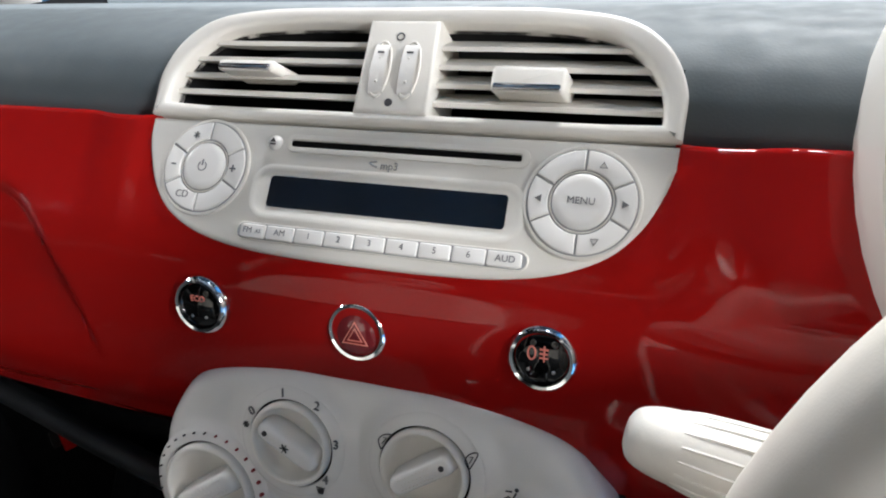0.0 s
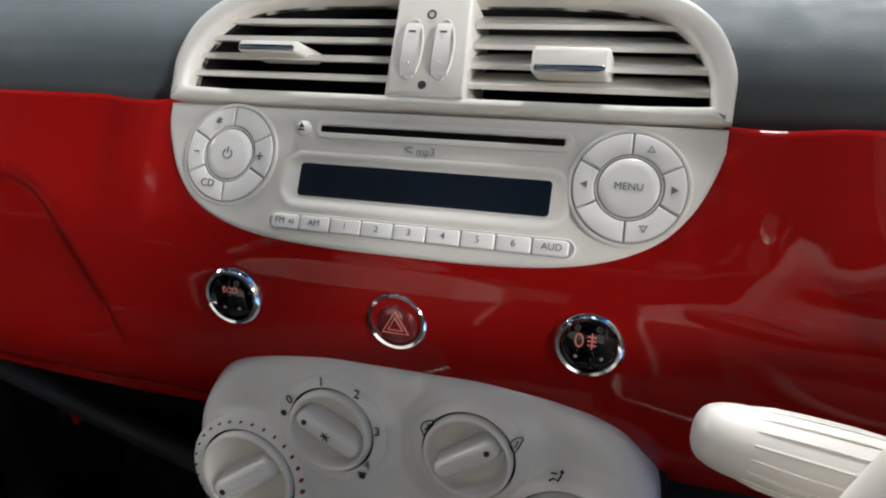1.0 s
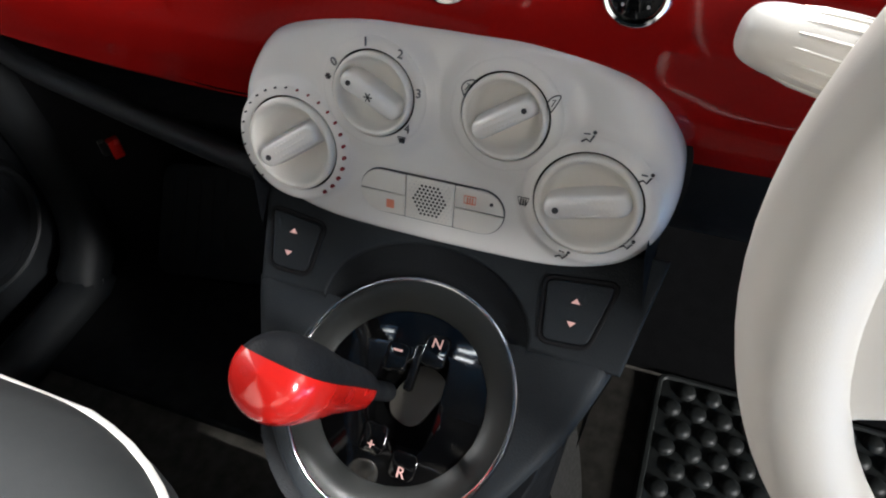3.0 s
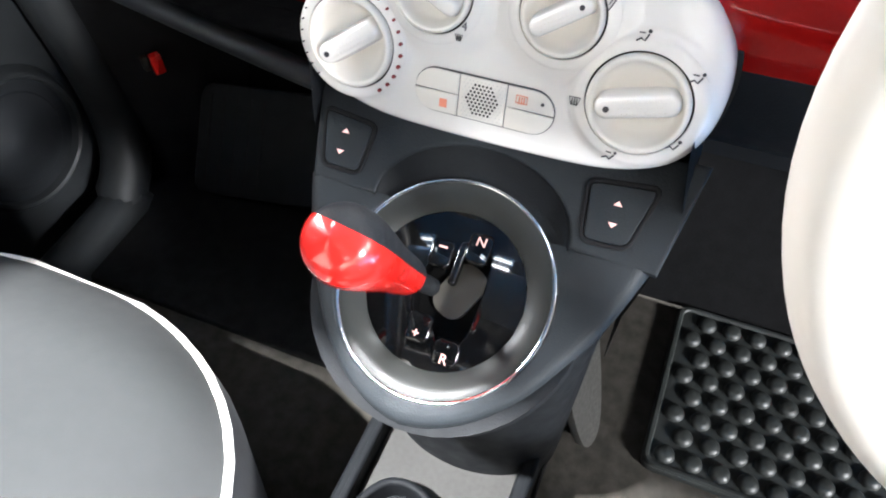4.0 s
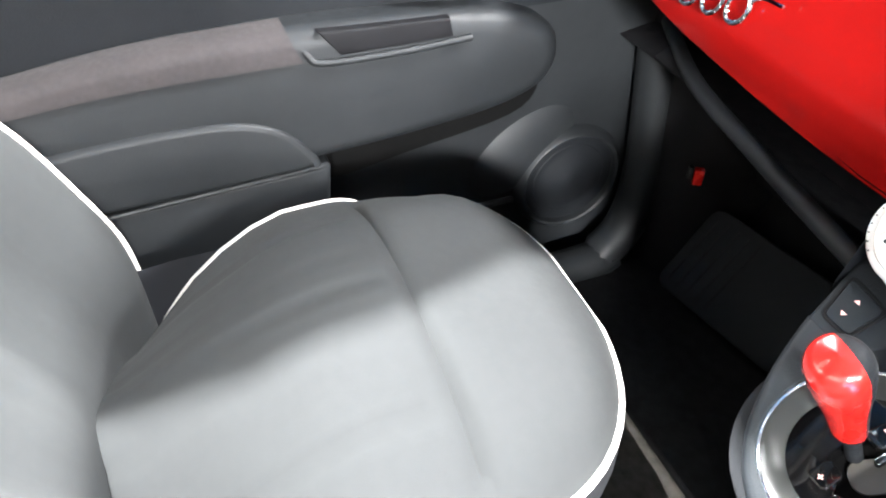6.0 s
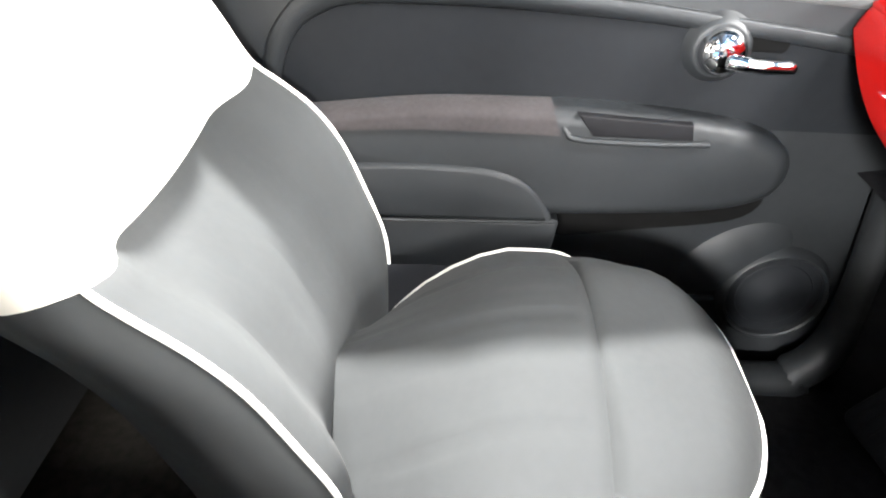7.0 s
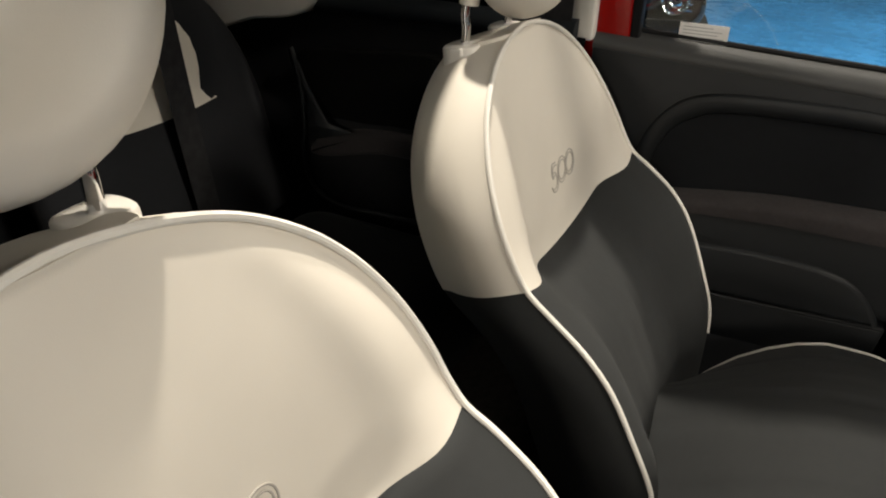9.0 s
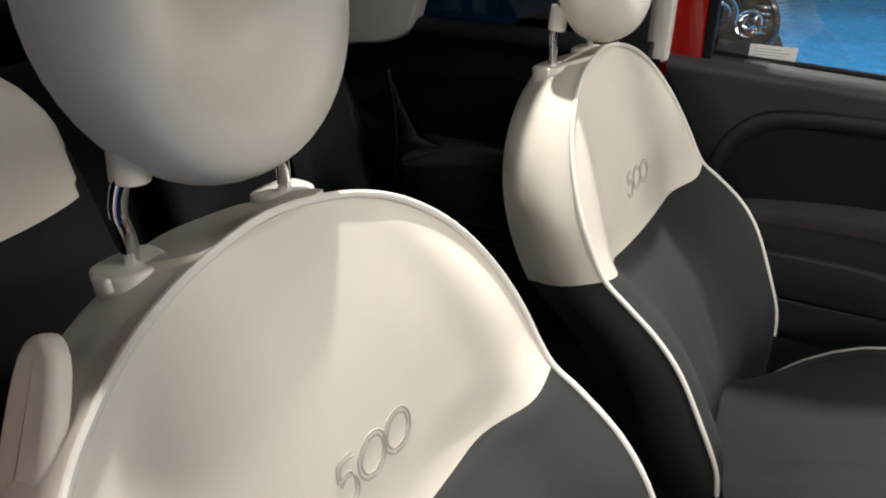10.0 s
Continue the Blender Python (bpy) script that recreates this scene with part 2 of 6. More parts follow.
def lathe(profile, n=40, cx=0.0, cy=0.0, bm=None):
    """(radius, z) turned about z."""
    bm = bm or bmesh.new()
    rings = [[(cx + max(r, 1e-5) * math.cos(2 * math.pi * k / n), cy + max(r, 1e-5) * math.sin(2 * math.pi * k / n), z) for k in range(n)] for r, z in profile]
    loft(bm, rings, True, profile[0][0] < 1e-4 and False, False)
    bmesh.ops.remove_doubles(bm, verts=bm.verts[:], dist=2e-6)
    return bm


def tube(points, rad, n=8, closed=False, bm=None, taper=None):
    bm = bm or bmesh.new()
    p = [Vector(q) for q in points]
    m = len(p)
    rings, up = [], None
    for i in range(m):
        a = p[i - 1] if (i or closed) else p[i]
        b = p[(i + 1) % m] if (i < m - 1 or closed) else p[i]
        t = (b - a).normalized()
        if up is None:
            up = t.orthogonal().normalized()
        up = (up - t * up.dot(t)).normalized()
        w = t.cross(up)
        r = rad * (taper[i] if taper else 1)
        rings.append([p[i] + (up * math.cos(2 * math.pi * k / n) + w * math.sin(2 * math.pi * k / n)) * r for k in range(n)])
    if closed:
        rings.append(rings[0])
    loft(bm, rings, True, not closed, not closed)
    if closed:
        bmesh.ops.remove_doubles(bm, verts=bm.verts[:], dist=1e-6)
    return bm


def grid(fn, nu, nv, bm=None):
    bm = bm or bmesh.new()
    loft(bm, [[fn(i / (nu - 1), j / (nv - 1)) for j in range(nv)] for i in range(nu)], False)
    return bm


def box(x0, x1, y0, y1, z0, z1, r=0.0, bm=None):
    if r:
        return slab(rrect(x1 - x0, y1 - y0, r, 4, (x0 + x1) / 2, (y0 + y1) / 2), z0, z1, min(r, (z1 - z0) * 0.45), 3, bm)
    return slab([(x0, y0), (x1, y0), (x1, y1), (x0, y1)], z0, z1, 0, 3, bm)


def moved(bm, m):
    bmesh.ops.transform(bm, matrix=m, verts=bm.verts[:])
    return bm


def words(text, size, x, y, z, angle=0.0, thick=0.0003):
    """Lettering in the built-in font, centred at (x, y), as a mesh."""
    cu = bpy.data.curves.new("lettering", "FONT")
    cu.body, cu.size, cu.align_x, cu.align_y, cu.extrude = text, size, "CENTER", "CENTER", thick
    cu.resolution_u = 3
    ob = bpy.data.objects.new("lettering", cu)
    me = bpy.data.meshes.new_from_object(ob)
    bm = bmesh.new()
    bm.from_mesh(me)
    bpy.data.objects.remove(ob)
    bpy.data.curves.remove(cu)
    bpy.data.meshes.remove(me)
    return moved(bm, pose(x, y, z, 0, 0, angle))


def smoothstep(a, b, x):
    t = min(1.0, max(0.0, (x - a) / (b - a)))
    return t * t * (3 - 2 * t)


def interp(x, table):
    """Smooth values, without overshoot, between the rows (x, value) of a table."""
    if x <= table[0][0]:
        return table[0][1]
    if x >= table[-1][0]:
        return table[-1][1]
    n = len(table)
    d = [(table[k + 1][1] - table[k][1]) / (table[k + 1][0] - table[k][0]) for k in range(n - 1)]

    def slope(k):
        if k == 0 or k == n - 1:
            return d[0] if k == 0 else d[-1]
        a, b = d[k - 1], d[k]
        return 0.0 if a * b <= 0 else 2 * a * b / (a + b)

    for k in range(n - 1):
        a, b = table[k][0], table[k + 1][0]
        if x <= b:
            h, t = b - a, (x - a) / (b - a)
            return (table[k][1] * (1 + 2 * t) * (1 - t) ** 2 + slope(k) * h * t * (1 - t) ** 2
                    + table[k + 1][1] * t * t * (3 - 2 * t) - slope(k + 1) * h * t * t * (1 - t))


def mirrored(half):
    """A closed outline from its right half, which runs from top to bottom."""
    return half + [(-x, y) for x, y in half[::-1] if abs(x) > 1e-9]


RADIO = basis((0, 0.050, 0.679), (1, 0, 0), (0, 0.657, 0.754))
CLIMATE = basis((0, -0.018, 0.520), (1, 0, 0), (0, math.sin(radians(17)), math.cos(radians(17))))
SWITCHES = basis((0, -0.0425, 0.4365), (1, 0, 0), (0, math.sin(radians(53)), math.cos(radians(53))))
PLATE = basis((0, -0.100, 0.395), (1, 0, 0), (0, math.sin(radians(65)), math.cos(radians(65))))

# ---- dashboard ----
def red_bottom(x):
    return 0.478 + 0.50 * max(0.0, abs(x) - 0.14) ** 2


RED_PROFILE = [(0.0, 0.026), (0.12, 0.014), (0.25, 0.006), (0.42, 0.0035), (0.55, 0.0055), (0.66, 0.0105), (0.72, 0.0165), (0.77, 0.0235), (0.88, 0.0405), (1.0, 0.0585)]


def red_surface(x, k):
    z0, z1 = red_bottom(x), 0.677
    z = z0 + (z1 - z0) * k
    y = interp((z - 0.503) / 0.178, RED_PROFILE) + 0.5 * max(0.0, 0.503 - z)
    # the passenger side is set back behind a soft crease
    if x < -0.23:
        d = 0.646 - z
    else:
        d = (1 - math.hypot((x + 0.23) / 0.068, (z - 0.56) / 0.086)) * 0.07
    y += (0.0045 * smoothstep(0.0, 0.007, d) + 0.003 * smoothstep(0.0, 0.03, d)) * smoothstep(0.545, 0.60, z) * (1 if x < -0.14 else 0)
    # the middle stands proud round the radio
    y -= 0.0045 * smoothstep(0.172, 0.148, abs(x)) * smoothstep(0.126, 0.140, abs(x)) * smoothstep(0.615, 0.66, z)
    y += 0.25 * max(0, abs(x) - 0.42) ** 2
    # hollow behind the radio
    d = interp(z, [(0.630, 0.06), (0.635, 0.088), (0.642, 0.107), (0.652, 0.119), (0.664, 0.1265), (0.6715, 0.1295), (0.681, 0.13)]) - abs(x)
    y += 0.075 * smoothstep(0.002, 0.008, d) * smoothstep(0.636, 0.644, z)
    return (x, y, z)


dash = thing("dashboard", "dashboard with a glossy red painted fascia under a grey soft top", "dashboard", pose(0, 0, 0))
bm = bmesh.new()
fascia_x = sorted({round(-0.655 + 1.31 * i / 200, 5) for i in range(201)} | {round(-0.25 + 0.12 * i / 60, 5) for i in range(61)})
loft(bm, [[red_surface(x, k / 96) for k in range(97)] for x in fascia_x], False)
fascia = part("fascia", bm, RED_PAINT, dash, "glossy red painted metal fascia")
mod = fascia.modifiers.new("thickness", "SOLIDIFY")
mod.thickness, mod.offset = 0.004, 1.0

TOP_PROFILE = [(0.061, 0.655), (0.0575, 0.675), (0.0595, 0.686), (0.066, 0.696), (0.078, 0.704), (0.10, 0.710), (0.14, 0.713), (0.20, 0.709), (0.28, 0.697), (0.40, 0.675), (0.445, 0.655), (0.455, 0.58)]
prof = smooth(TOP_PROFILE, 5)
bm = bmesh.new()
top_x = sorted([-0.655 + 1.31 * i / 40 for i in range(41)] + [-0.132 + 0.264 * i / 66 for i in range(67)])


VENT_TOP = [(0.0, 0.0605), (0.040, 0.0605), (0.075, 0.0595), (0.104, 0.0545), (0.1215, 0.042), (0.127, 0.030)]


def top_point(x, y, z):
    s = (y - 0.05) * 0.657 + (z - 0.679) * 0.754
    if abs(x) < 0.125 and s < interp(abs(x), VENT_TOP) - 0.005:
        return (x, 0.104 + 0.03 * (0.104 - y), 0.7105 - 0.9 * (0.104 - y))
    return (x, y + 0.25 * max(0, abs(x) - 0.42) ** 2, z - 0.02 * max(0, abs(x) - 0.3) ** 2)


loft(bm, [[top_point(x, y, z) for y, z in prof] for x in top_x], False)
top = part("dash_top", bm, GREY_SOFT, dash, "dark grey soft-touch dashboard top with a fine grain")
mod = top.modifiers.new("thickness", "SOLIDIFY")
mod.thickness, mod.offset = 0.004, -1.0

# hollow under the fascia on the passenger side, with its shelf
bm = bmesh.new()
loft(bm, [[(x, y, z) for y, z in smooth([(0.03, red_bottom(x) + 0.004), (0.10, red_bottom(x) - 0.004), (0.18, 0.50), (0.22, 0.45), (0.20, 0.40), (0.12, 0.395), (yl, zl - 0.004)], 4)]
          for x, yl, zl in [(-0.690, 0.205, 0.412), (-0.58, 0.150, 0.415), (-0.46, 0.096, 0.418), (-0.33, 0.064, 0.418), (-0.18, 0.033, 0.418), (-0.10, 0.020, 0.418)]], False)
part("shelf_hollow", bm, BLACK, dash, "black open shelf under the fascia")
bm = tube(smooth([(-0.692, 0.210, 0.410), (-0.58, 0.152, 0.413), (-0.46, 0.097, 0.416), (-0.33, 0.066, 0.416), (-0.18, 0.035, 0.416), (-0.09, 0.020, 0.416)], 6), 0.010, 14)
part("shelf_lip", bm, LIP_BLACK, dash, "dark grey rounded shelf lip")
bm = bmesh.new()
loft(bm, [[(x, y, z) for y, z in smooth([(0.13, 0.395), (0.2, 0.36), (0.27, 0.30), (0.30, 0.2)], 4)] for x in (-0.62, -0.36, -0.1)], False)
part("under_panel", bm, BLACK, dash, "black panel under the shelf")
# knee panel on the driver's side
bm = bmesh.new()
loft(bm, [[(x, y, z) for y, z in smooth([(0.03, 0.512), (0.022, 0.50), (0.03, 0.455), (0.055, 0.425), (0.12, 0.40), (0.25, 0.36), (0.30, 0.2)], 4)] for x in (0.09, 0.3, 0.62)], False)
part("knee_panel", bm, DARK_GREY, dash, "dark grey knee panel below the fascia")

# ---- radio and vent unit ----
radio = thing("radio_unit", "ivory radio with two air vents set in the red fascia", "car radio", RADIO)
low = [(0.1300, -0.0005), (0.1295, -0.010), (0.1265, -0.020), (0.1190, -0.036), (0.1070, -0.049), (0.0880, -0.058), (0.0620, -0.063), (0.030, -0.0648), (0, -0.065)]
low = [low[0]] + smooth(low[1:], 5)
part("radio_face", slab(mirrored(low), -0.03, 0.0, 0.0025, 3), IVORY_PLASTIC, radio, "ivory plastic radio face")

up_out = smooth([(0.0, 0.0605), (0.040, 0.0605), (0.075, 0.0595), (0.104, 0.0545), (0.1215, 0.042), (0.1300, 0.024), (0.1303, 0.008), (0.1300, 0.0005)], 6)
up_in = smooth([(0.0, 0.0525), (0.040, 0.0525), (0.070, 0.0515), (0.095, 0.0475), (0.1105, 0.0375), (0.1195, 0.024), (0.1215, 0.012), (0.1215, 0.0075)], 6)
base_o = [(0.130 * k, 0.0005) for k in (0.8, 0.6, 0.4, 0.2)]
base_i = [(0.1215 * k, 0.0068) for k in (0.8, 0.6, 0.4, 0.2)]
outer, inner = mirrored(up_out + base_o + [(0, 0.0005)]), mirrored(up_in + base_i + [(0, 0.0068)])
part("vent_frame", frame_slab(outer[::-1], inner[::-1], -0.02, 0.003, 0.003, -0.009), IVORY_PLASTIC, radio, "ivory vent surround")
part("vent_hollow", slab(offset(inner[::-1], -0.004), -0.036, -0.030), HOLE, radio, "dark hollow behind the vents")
bm = bmesh.new()
loft(bm, [[(x, y, z) for x, y in inner] for z in (-0.006, -0.032)])
part("vent_duct", bm, BLACK, radio)
bridge = part("vent_bridge", slab([(0.0205, 0.0058), (0.0195, 0.0530), (-0.0160, 0.0530), (-0.0165, 0.0058)], -0.03, 0.0035, 0.0025), IVORY_PLASTIC, radio, "ivory bridge between the vents with two thumb wheels")
for x in (-0.0060, 0.0085):
    wheel_bm = bmesh.new()
    loft(wheel_bm, [[(x + px, 0.0275 + 0.0125 * math.sin(a), 0.0032 + 0.0032 * math.cos(a)) for px in (-0.0036, -0.0030, -0.0015, 0.0015, 0.0030, 0.0036)] for a in np.linspace(-1.5, 1.5, 15)], False)
    w = part("thumb_wheel", wheel_bm, IVORY_KNOB, bridge, "pale ribbed thumb wheel")
    bm = bmesh.new()
    for k in range(4):
        lathe([(0.0, 0.0006), (0.0006, 0.0004), (0.0008, -0.0004)], 8, x, 0.0205 + 0.0038 * k, bm)
    moved(bm, pose(0, 0, 0.0058))
    part("wheel_texture", bm, IVORY_PLASTIC, w)
    part("wheel_slot", frame_slab([(x + a * 0.0053, 0.0275 + b * 0.0145) for a, b in circle(1, 28)], [(x + a * 0.0042, 0.0275 + b * 0.0130) for a, b in circle(1, 28)], 0.002, 0.0042, 0.0004), IVORY_PLASTIC, bridge)
    part("wheel_mark", box(x - 0.0016, x + 0.0016, 0.0345, 0.0352, 0.0058, 0.0063), INK, w)
part("open_mark", tube([(0.0012 + 0.0018 * math.cos(a), 0.0440 + 0.0018 * math.sin(a), 0.0036) for a in np.linspace(0, 6.28, 17)[:-1]], 0.00035, 6, True), INK, bridge)
part("closed_mark", lathe([(0.0, 0.0040), (0.0018, 0.0039), (0.0020, 0.0034)], 16, 0.0012, 0.0112), INK, bridge)


def slat(x0, x1, s, tilt, name="vent_slat"):
    """A vane with a rounded nose, tilted about its length."""
    sec = [(-0.0004, 0.0), (0.0008, 0.0012), (0.0012, -0.004), (0.0010, -0.018), (-0.0010, -0.018), (-0.0012, -0.004), (-0.0008, 0.0012)]
    c, d = math.cos(radians(tilt)), math.sin(radians(tilt))
    bm = bmesh.new()
    rings = [[(x, s + p * c * 1.5 - q * d, -0.004 + q * c + p * d) for p, q in sec[1:]] for x in (x0, x1)]
    loft(bm, rings, True, True, True)
    return part(name, bm, IVORY_PLASTIC, radio)


for s, xl in ((0.0435, 0.112), (0.0345, 0.1185), (0.0253, 0.121), (0.0160, 0.1212)):
    slat(-xl, -0.0165, s, 22)
for s, xl in ((0.0425, 0.113), (0.0330, 0.119), (0.0238, 0.1212), (0.0145, 0.1215)):
    slat(0.0200, xl, s, 36)
for x0, x1, s, t in ((-0.092, -0.060, 0.0255, (0.0225, 0.0285)), (0.049, 0.0815, 0.0235, (0.0165, 0.0285))):
    low_s, high_s = t
    bm = slab(rrect(x1 - x0, high_s - low_s, 0.0022, 4, (x0 + x1) / 2, (low_s + high_s) / 2), -0.016, 0.0085, 0.0022)
    for v in bm.verts:
        v.co.y += 0.45 * (0.0085 - v.co.z) * 0.4
    tab = part("vent_tab", bm, IVORY_PLASTIC, radio, "ivory vent tab with a chrome edge")
    bm = slab(rrect(x1 - x0 - 0.003, 0.0028, 0.0012, 4, (x0 + x1) / 2, low_s + 0.0022), 0.0075, 0.0094, 0.0006)
    part("chrome_strip", bm, CHROME, tab, "chrome strip")

# display with its scooped surround
rec = [(x, y) for x, y in rrect(0.130, 0.0235, 0.0085, 6, 0.0045, -0.0350)]
scr = [(x, y) for x, y in rrect(0.1155, 0.0152, 0.0018, 6, 0.0055, -0.0345)]
bm = bmesh.new()
loft(bm, [[(x, y, 0.0006) for x, y in offset(rec, -0.002)], [(x, y, 0.0010) for x, y in rec], [(x, y, 0.0004) for x, y in offset(rec, 0.0012)], [(x, y, -0.0002 + 0.0004) for x, y in scr]])
part("display_bezel", bm, IVORY_PLASTIC, radio, "scooped ivory display surround")
part("display", slab(scr, -0.001, 0.00055), SCREEN, radio, "switched-off blue-black display")
part("disc_slot", slab(rrect(0.1115, 0.0027, 0.0008, 3, 0.0105, -0.0103), -0.001, 0.0006), HOLE, radio, "black disc slot")
part("slot_groove", frame_slab(rrect(0.118, 0.0088, 0.0042, 6, 0.0110, -0.0103), rrect(0.1125, 0.0036, 0.0012, 6, 0.0105, -0.0103), -0.001, 0.0007, 0.0003), IVORY_PLASTIC, radio)
ej = part("eject_button", lathe([(0.0, 0.0024), (0.0022, 0.0021), (0.0034, 0.0012), (0.0038, 0.0)], 24, -0.0545, -0.0105), IVORY_KNOB, radio, "round eject button")
part("eject_mark", slab([(-0.0560, -0.0108), (-0.0530, -0.0108), (-0.0545, -0.0086)], 0.0022, 0.0027), INK, ej)
part("eject_bar", box(-0.0560, -0.0530, -0.0122, -0.0115, 0.0018, 0.0026), INK, ej)
part("disc_lettering", words("mp3", 0.0050, 0.0065, -0.0183, 0.0004), GREY_INK, radio)
part("disc_swoosh", tube(smooth([(0.0000, -0.0163, 0.0004), (-0.0035, -0.0172, 0.0004), (0.0005, -0.0190, 0.0004)], 4), 0.0004, 6), GREY_INK, radio)
NAMES = ["FM AS", "AM", "1", "2", "3", "4", "5", "6", "AUD"]
edges = [-0.0635, -0.0483, -0.0332, -0.0181, -0.0030, 0.0122, 0.0275, 0.0427, 0.0580, 0.0745]
bezel_bm = frame_slab(rrect(0.1405, 0.0088, 0.0042, 5, 0.0055, -0.0548), rrect(0.1390, 0.0073, 0.0036, 5, 0.0055, -0.0548), -0.001, 0.0009, 0.0003)
part("preset_surround", bezel_bm, IVORY_PLASTIC, radio)
part("preset_gap", slab(rrect(0.1390, 0.0073, 0.0036, 5, 0.0055, -0.0548), -0.001, 0.0010), GREY_INK, radio)
for i, tx in enumerate(NAMES):
    x0, x1 = edges[i] + 0.0003, edges[i + 1] - 0.0003
    o = rrect(x1 - x0, 0.0068, 0.0009, 3, (x0 + x1) / 2, -0.0548)
    if i == 0:
        o = [(x, y) if x > x0 + 0.004 else (x0 + 0.0034 - math.sqrt(max(0, 0.0034 ** 2 - (y + 0.0548) ** 2)), y) for x, y in o]
    if i == 8:
        o = [(x, y) if x < x1 - 0.004 else (x1 - 0.0034 + math.sqrt(max(0, 0.0034 ** 2 - (y + 0.0548) ** 2)), y) for x, y in o]
    b = part("preset_button", slab(o, -0.001, 0.0019, 0.0007), IVORY_KNOB, radio)
    if i == 0:
        part("button_lettering", words("FM", 0.0040, (x0 + x1) / 2 - 0.002, -0.0546, 0.0018), LETTER, b)
        part("button_lettering", words("AS", 0.0027, (x0 + x1) / 2 + 0.0038, -0.0549, 0.0018), LETTER, b)
    else:
        part("button_lettering", words(tx, 0.0041, (x0 + x1) / 2, -0.0546, 0.0018), LETTER, b)


def dial(cx, cy, ri, ra, rb):
    """Six keys round a middle key."""
    part("dial_bed", slab(circle(rb + 0.0006, 48, cx, cy), -0.001, 0.0011), GREY_INK, radio)
    part("dial_rim", frame_slab(circle(rb + 0.0022, 48, cx, cy), circle(rb + 0.0005, 48, cx, cy), -0.001, 0.0013, 0.0006), IVORY_PLASTIC, radio)
    part("middle_key", lathe([(0, 0.0030), (ri * 0.7, 0.0029), (ri - 0.0012, 0.0026), (ri - 0.0003, 0.0018), (ri - 0.0001, 0.0)], 40, cx, cy), IVORY_KNOB, radio)
    part("key_ring", frame_slab(circle(ra - 0.0005, 40, cx, cy), circle(ri + 0.0004, 40, cx, cy), 0.0, 0.0016, 0.0004), IVORY_PLASTIC, radio)
    cuts = [90, 27, -27, -90, -153, 153, 90]
    for a, b in zip(cuts, cuts[1:]):
        if b > a:
            b -= 360
        a1, b1 = radians(a - 1.0), radians(b + 1.0)
        if b1 > a1:
            continue
        arc = [a1 + (b1 - a1) * k / 10 for k in range(11)]
        o = [(cx + rb * math.cos(t), cy + rb * math.sin(t)) for t in arc]
        a2, b2 = a1 - radians(0.7), b1 + radians(0.7)
        o += [(cx + ra * math.cos(t), cy + ra * math.sin(t)) for t in [b2 + (a2 - b2) * k / 10 for k in range(11)]]
        part("dial_key", slab(o, -0.001, 0.0022, 0.0007), IVORY_KNOB, radio)


dial(-0.0905, -0.0255, 0.0122, 0.0138, 0.0228)
dial(0.0938, -0.0275, 0.0122, 0.0138, 0.0222)


def mark(name, bm, mat=None, parent=None):
    return part(name, bm, mat or LETTER, parent or radio)


def tri(cx, cy, r, a, z=0.0022, th=0.0004):
    return slab([(cx + r * math.cos(a + k * 2.0944), cy + r * math.sin(a + k * 2.0944)) for k in range(3)], z - 0.0003, z + th)


mark("menu_lettering", words("MENU", 0.0042, 0.0938, -0.0275, 0.0029))
mark("left_arrow", tri(0.0765, -0.0275, 0.0018, math.pi))
mark("right_arrow", tri(0.1110, -0.0275, 0.0018, 0))
for cy, a in ((-0.0118, math.pi / 2), (-0.0435, -math.pi / 2)):
    mark("outline_arrow", tube([(0.1010 + 0.0017 * math.cos(a + k * 2.0944), cy + 0.0017 * math.sin(a + k * 2.0944), 0.0023) for k in range(3)], 0.00025, 5, True))
mark("power_ring", tube([(-0.0905 + 0.0023 * math.cos(t), -0.0258 + 0.0023 * math.sin(t), 0.0031) for t in np.linspace(2.2, 7.2, 18)], 0.00028, 5))
mark("power_bar", box(-0.0908, -0.0902, -0.0255, -0.0225, 0.0029, 0.0033))
mark("plus_mark", box(-0.0752, -0.0718, -0.0261, -0.0254, 0.0021, 0.0026))
mark("plus_mark", box(-0.07385, -0.07315, -0.0275, -0.0240, 0.0021, 0.0027))
mark("minus_mark", box(-0.1092, -0.1066, -0.0258, -0.0252, 0.0021, 0.0026))
mark("disc_key_lettering", words("CD", 0.0052, -0.0990, -0.0405, 0.0021))
for k in range(3):
    mark("mute_stroke", moved(box(-0.0018, 0.0018, -0.00025, 0.00025, 0.0021, 0.0026), pose(-0.0985, -0.0098, 0, 0, 0, 60 * k + 25)))

# ---- round buttons ----
def round_button(x, y, z, name, label, face):
    t = thing(name, label, "button", basis((x, y + 0.004, z), (1, 0, 0), (0, math.sin(radians(12)), math.cos(radians(12)))) @ Matrix.Scale(1.12, 4), "buttons in the fascia")
    part("chrome_ring", lathe([(0.0136, -0.004), (0.0138, 0.0), (0.0132, 0.0022), (0.0120, 0.0034), (0.0108, 0.0032), (0.0103, 0.0020), (0.0102, -0.004)], 48), CHROME, t, "polished chrome ring")
    part("button_face", lathe([(0.0, 0.0040), (0.004, 0.0038), (0.0075, 0.0031), (0.0100, 0.0020), (0.0103, -0.003)], 40), face, t)
    return t


eco = round_button(-0.0845, -0.003, 0.601, "eco_button", "black round button with a lit word in a chrome ring", BLACK_GLOSS)
part("lit_lettering", words("ECO", 0.0036, 0.0006, 0.0038, 0.0038), LIT_PINK, eco)
for x in (-0.003, 0.004):
    part("indicator", lathe([(0.0, 0.0040), (0.0006, 0.0038), (0.0007, 0.003)], 10, x, -0.0045), GREY_INK, eco)
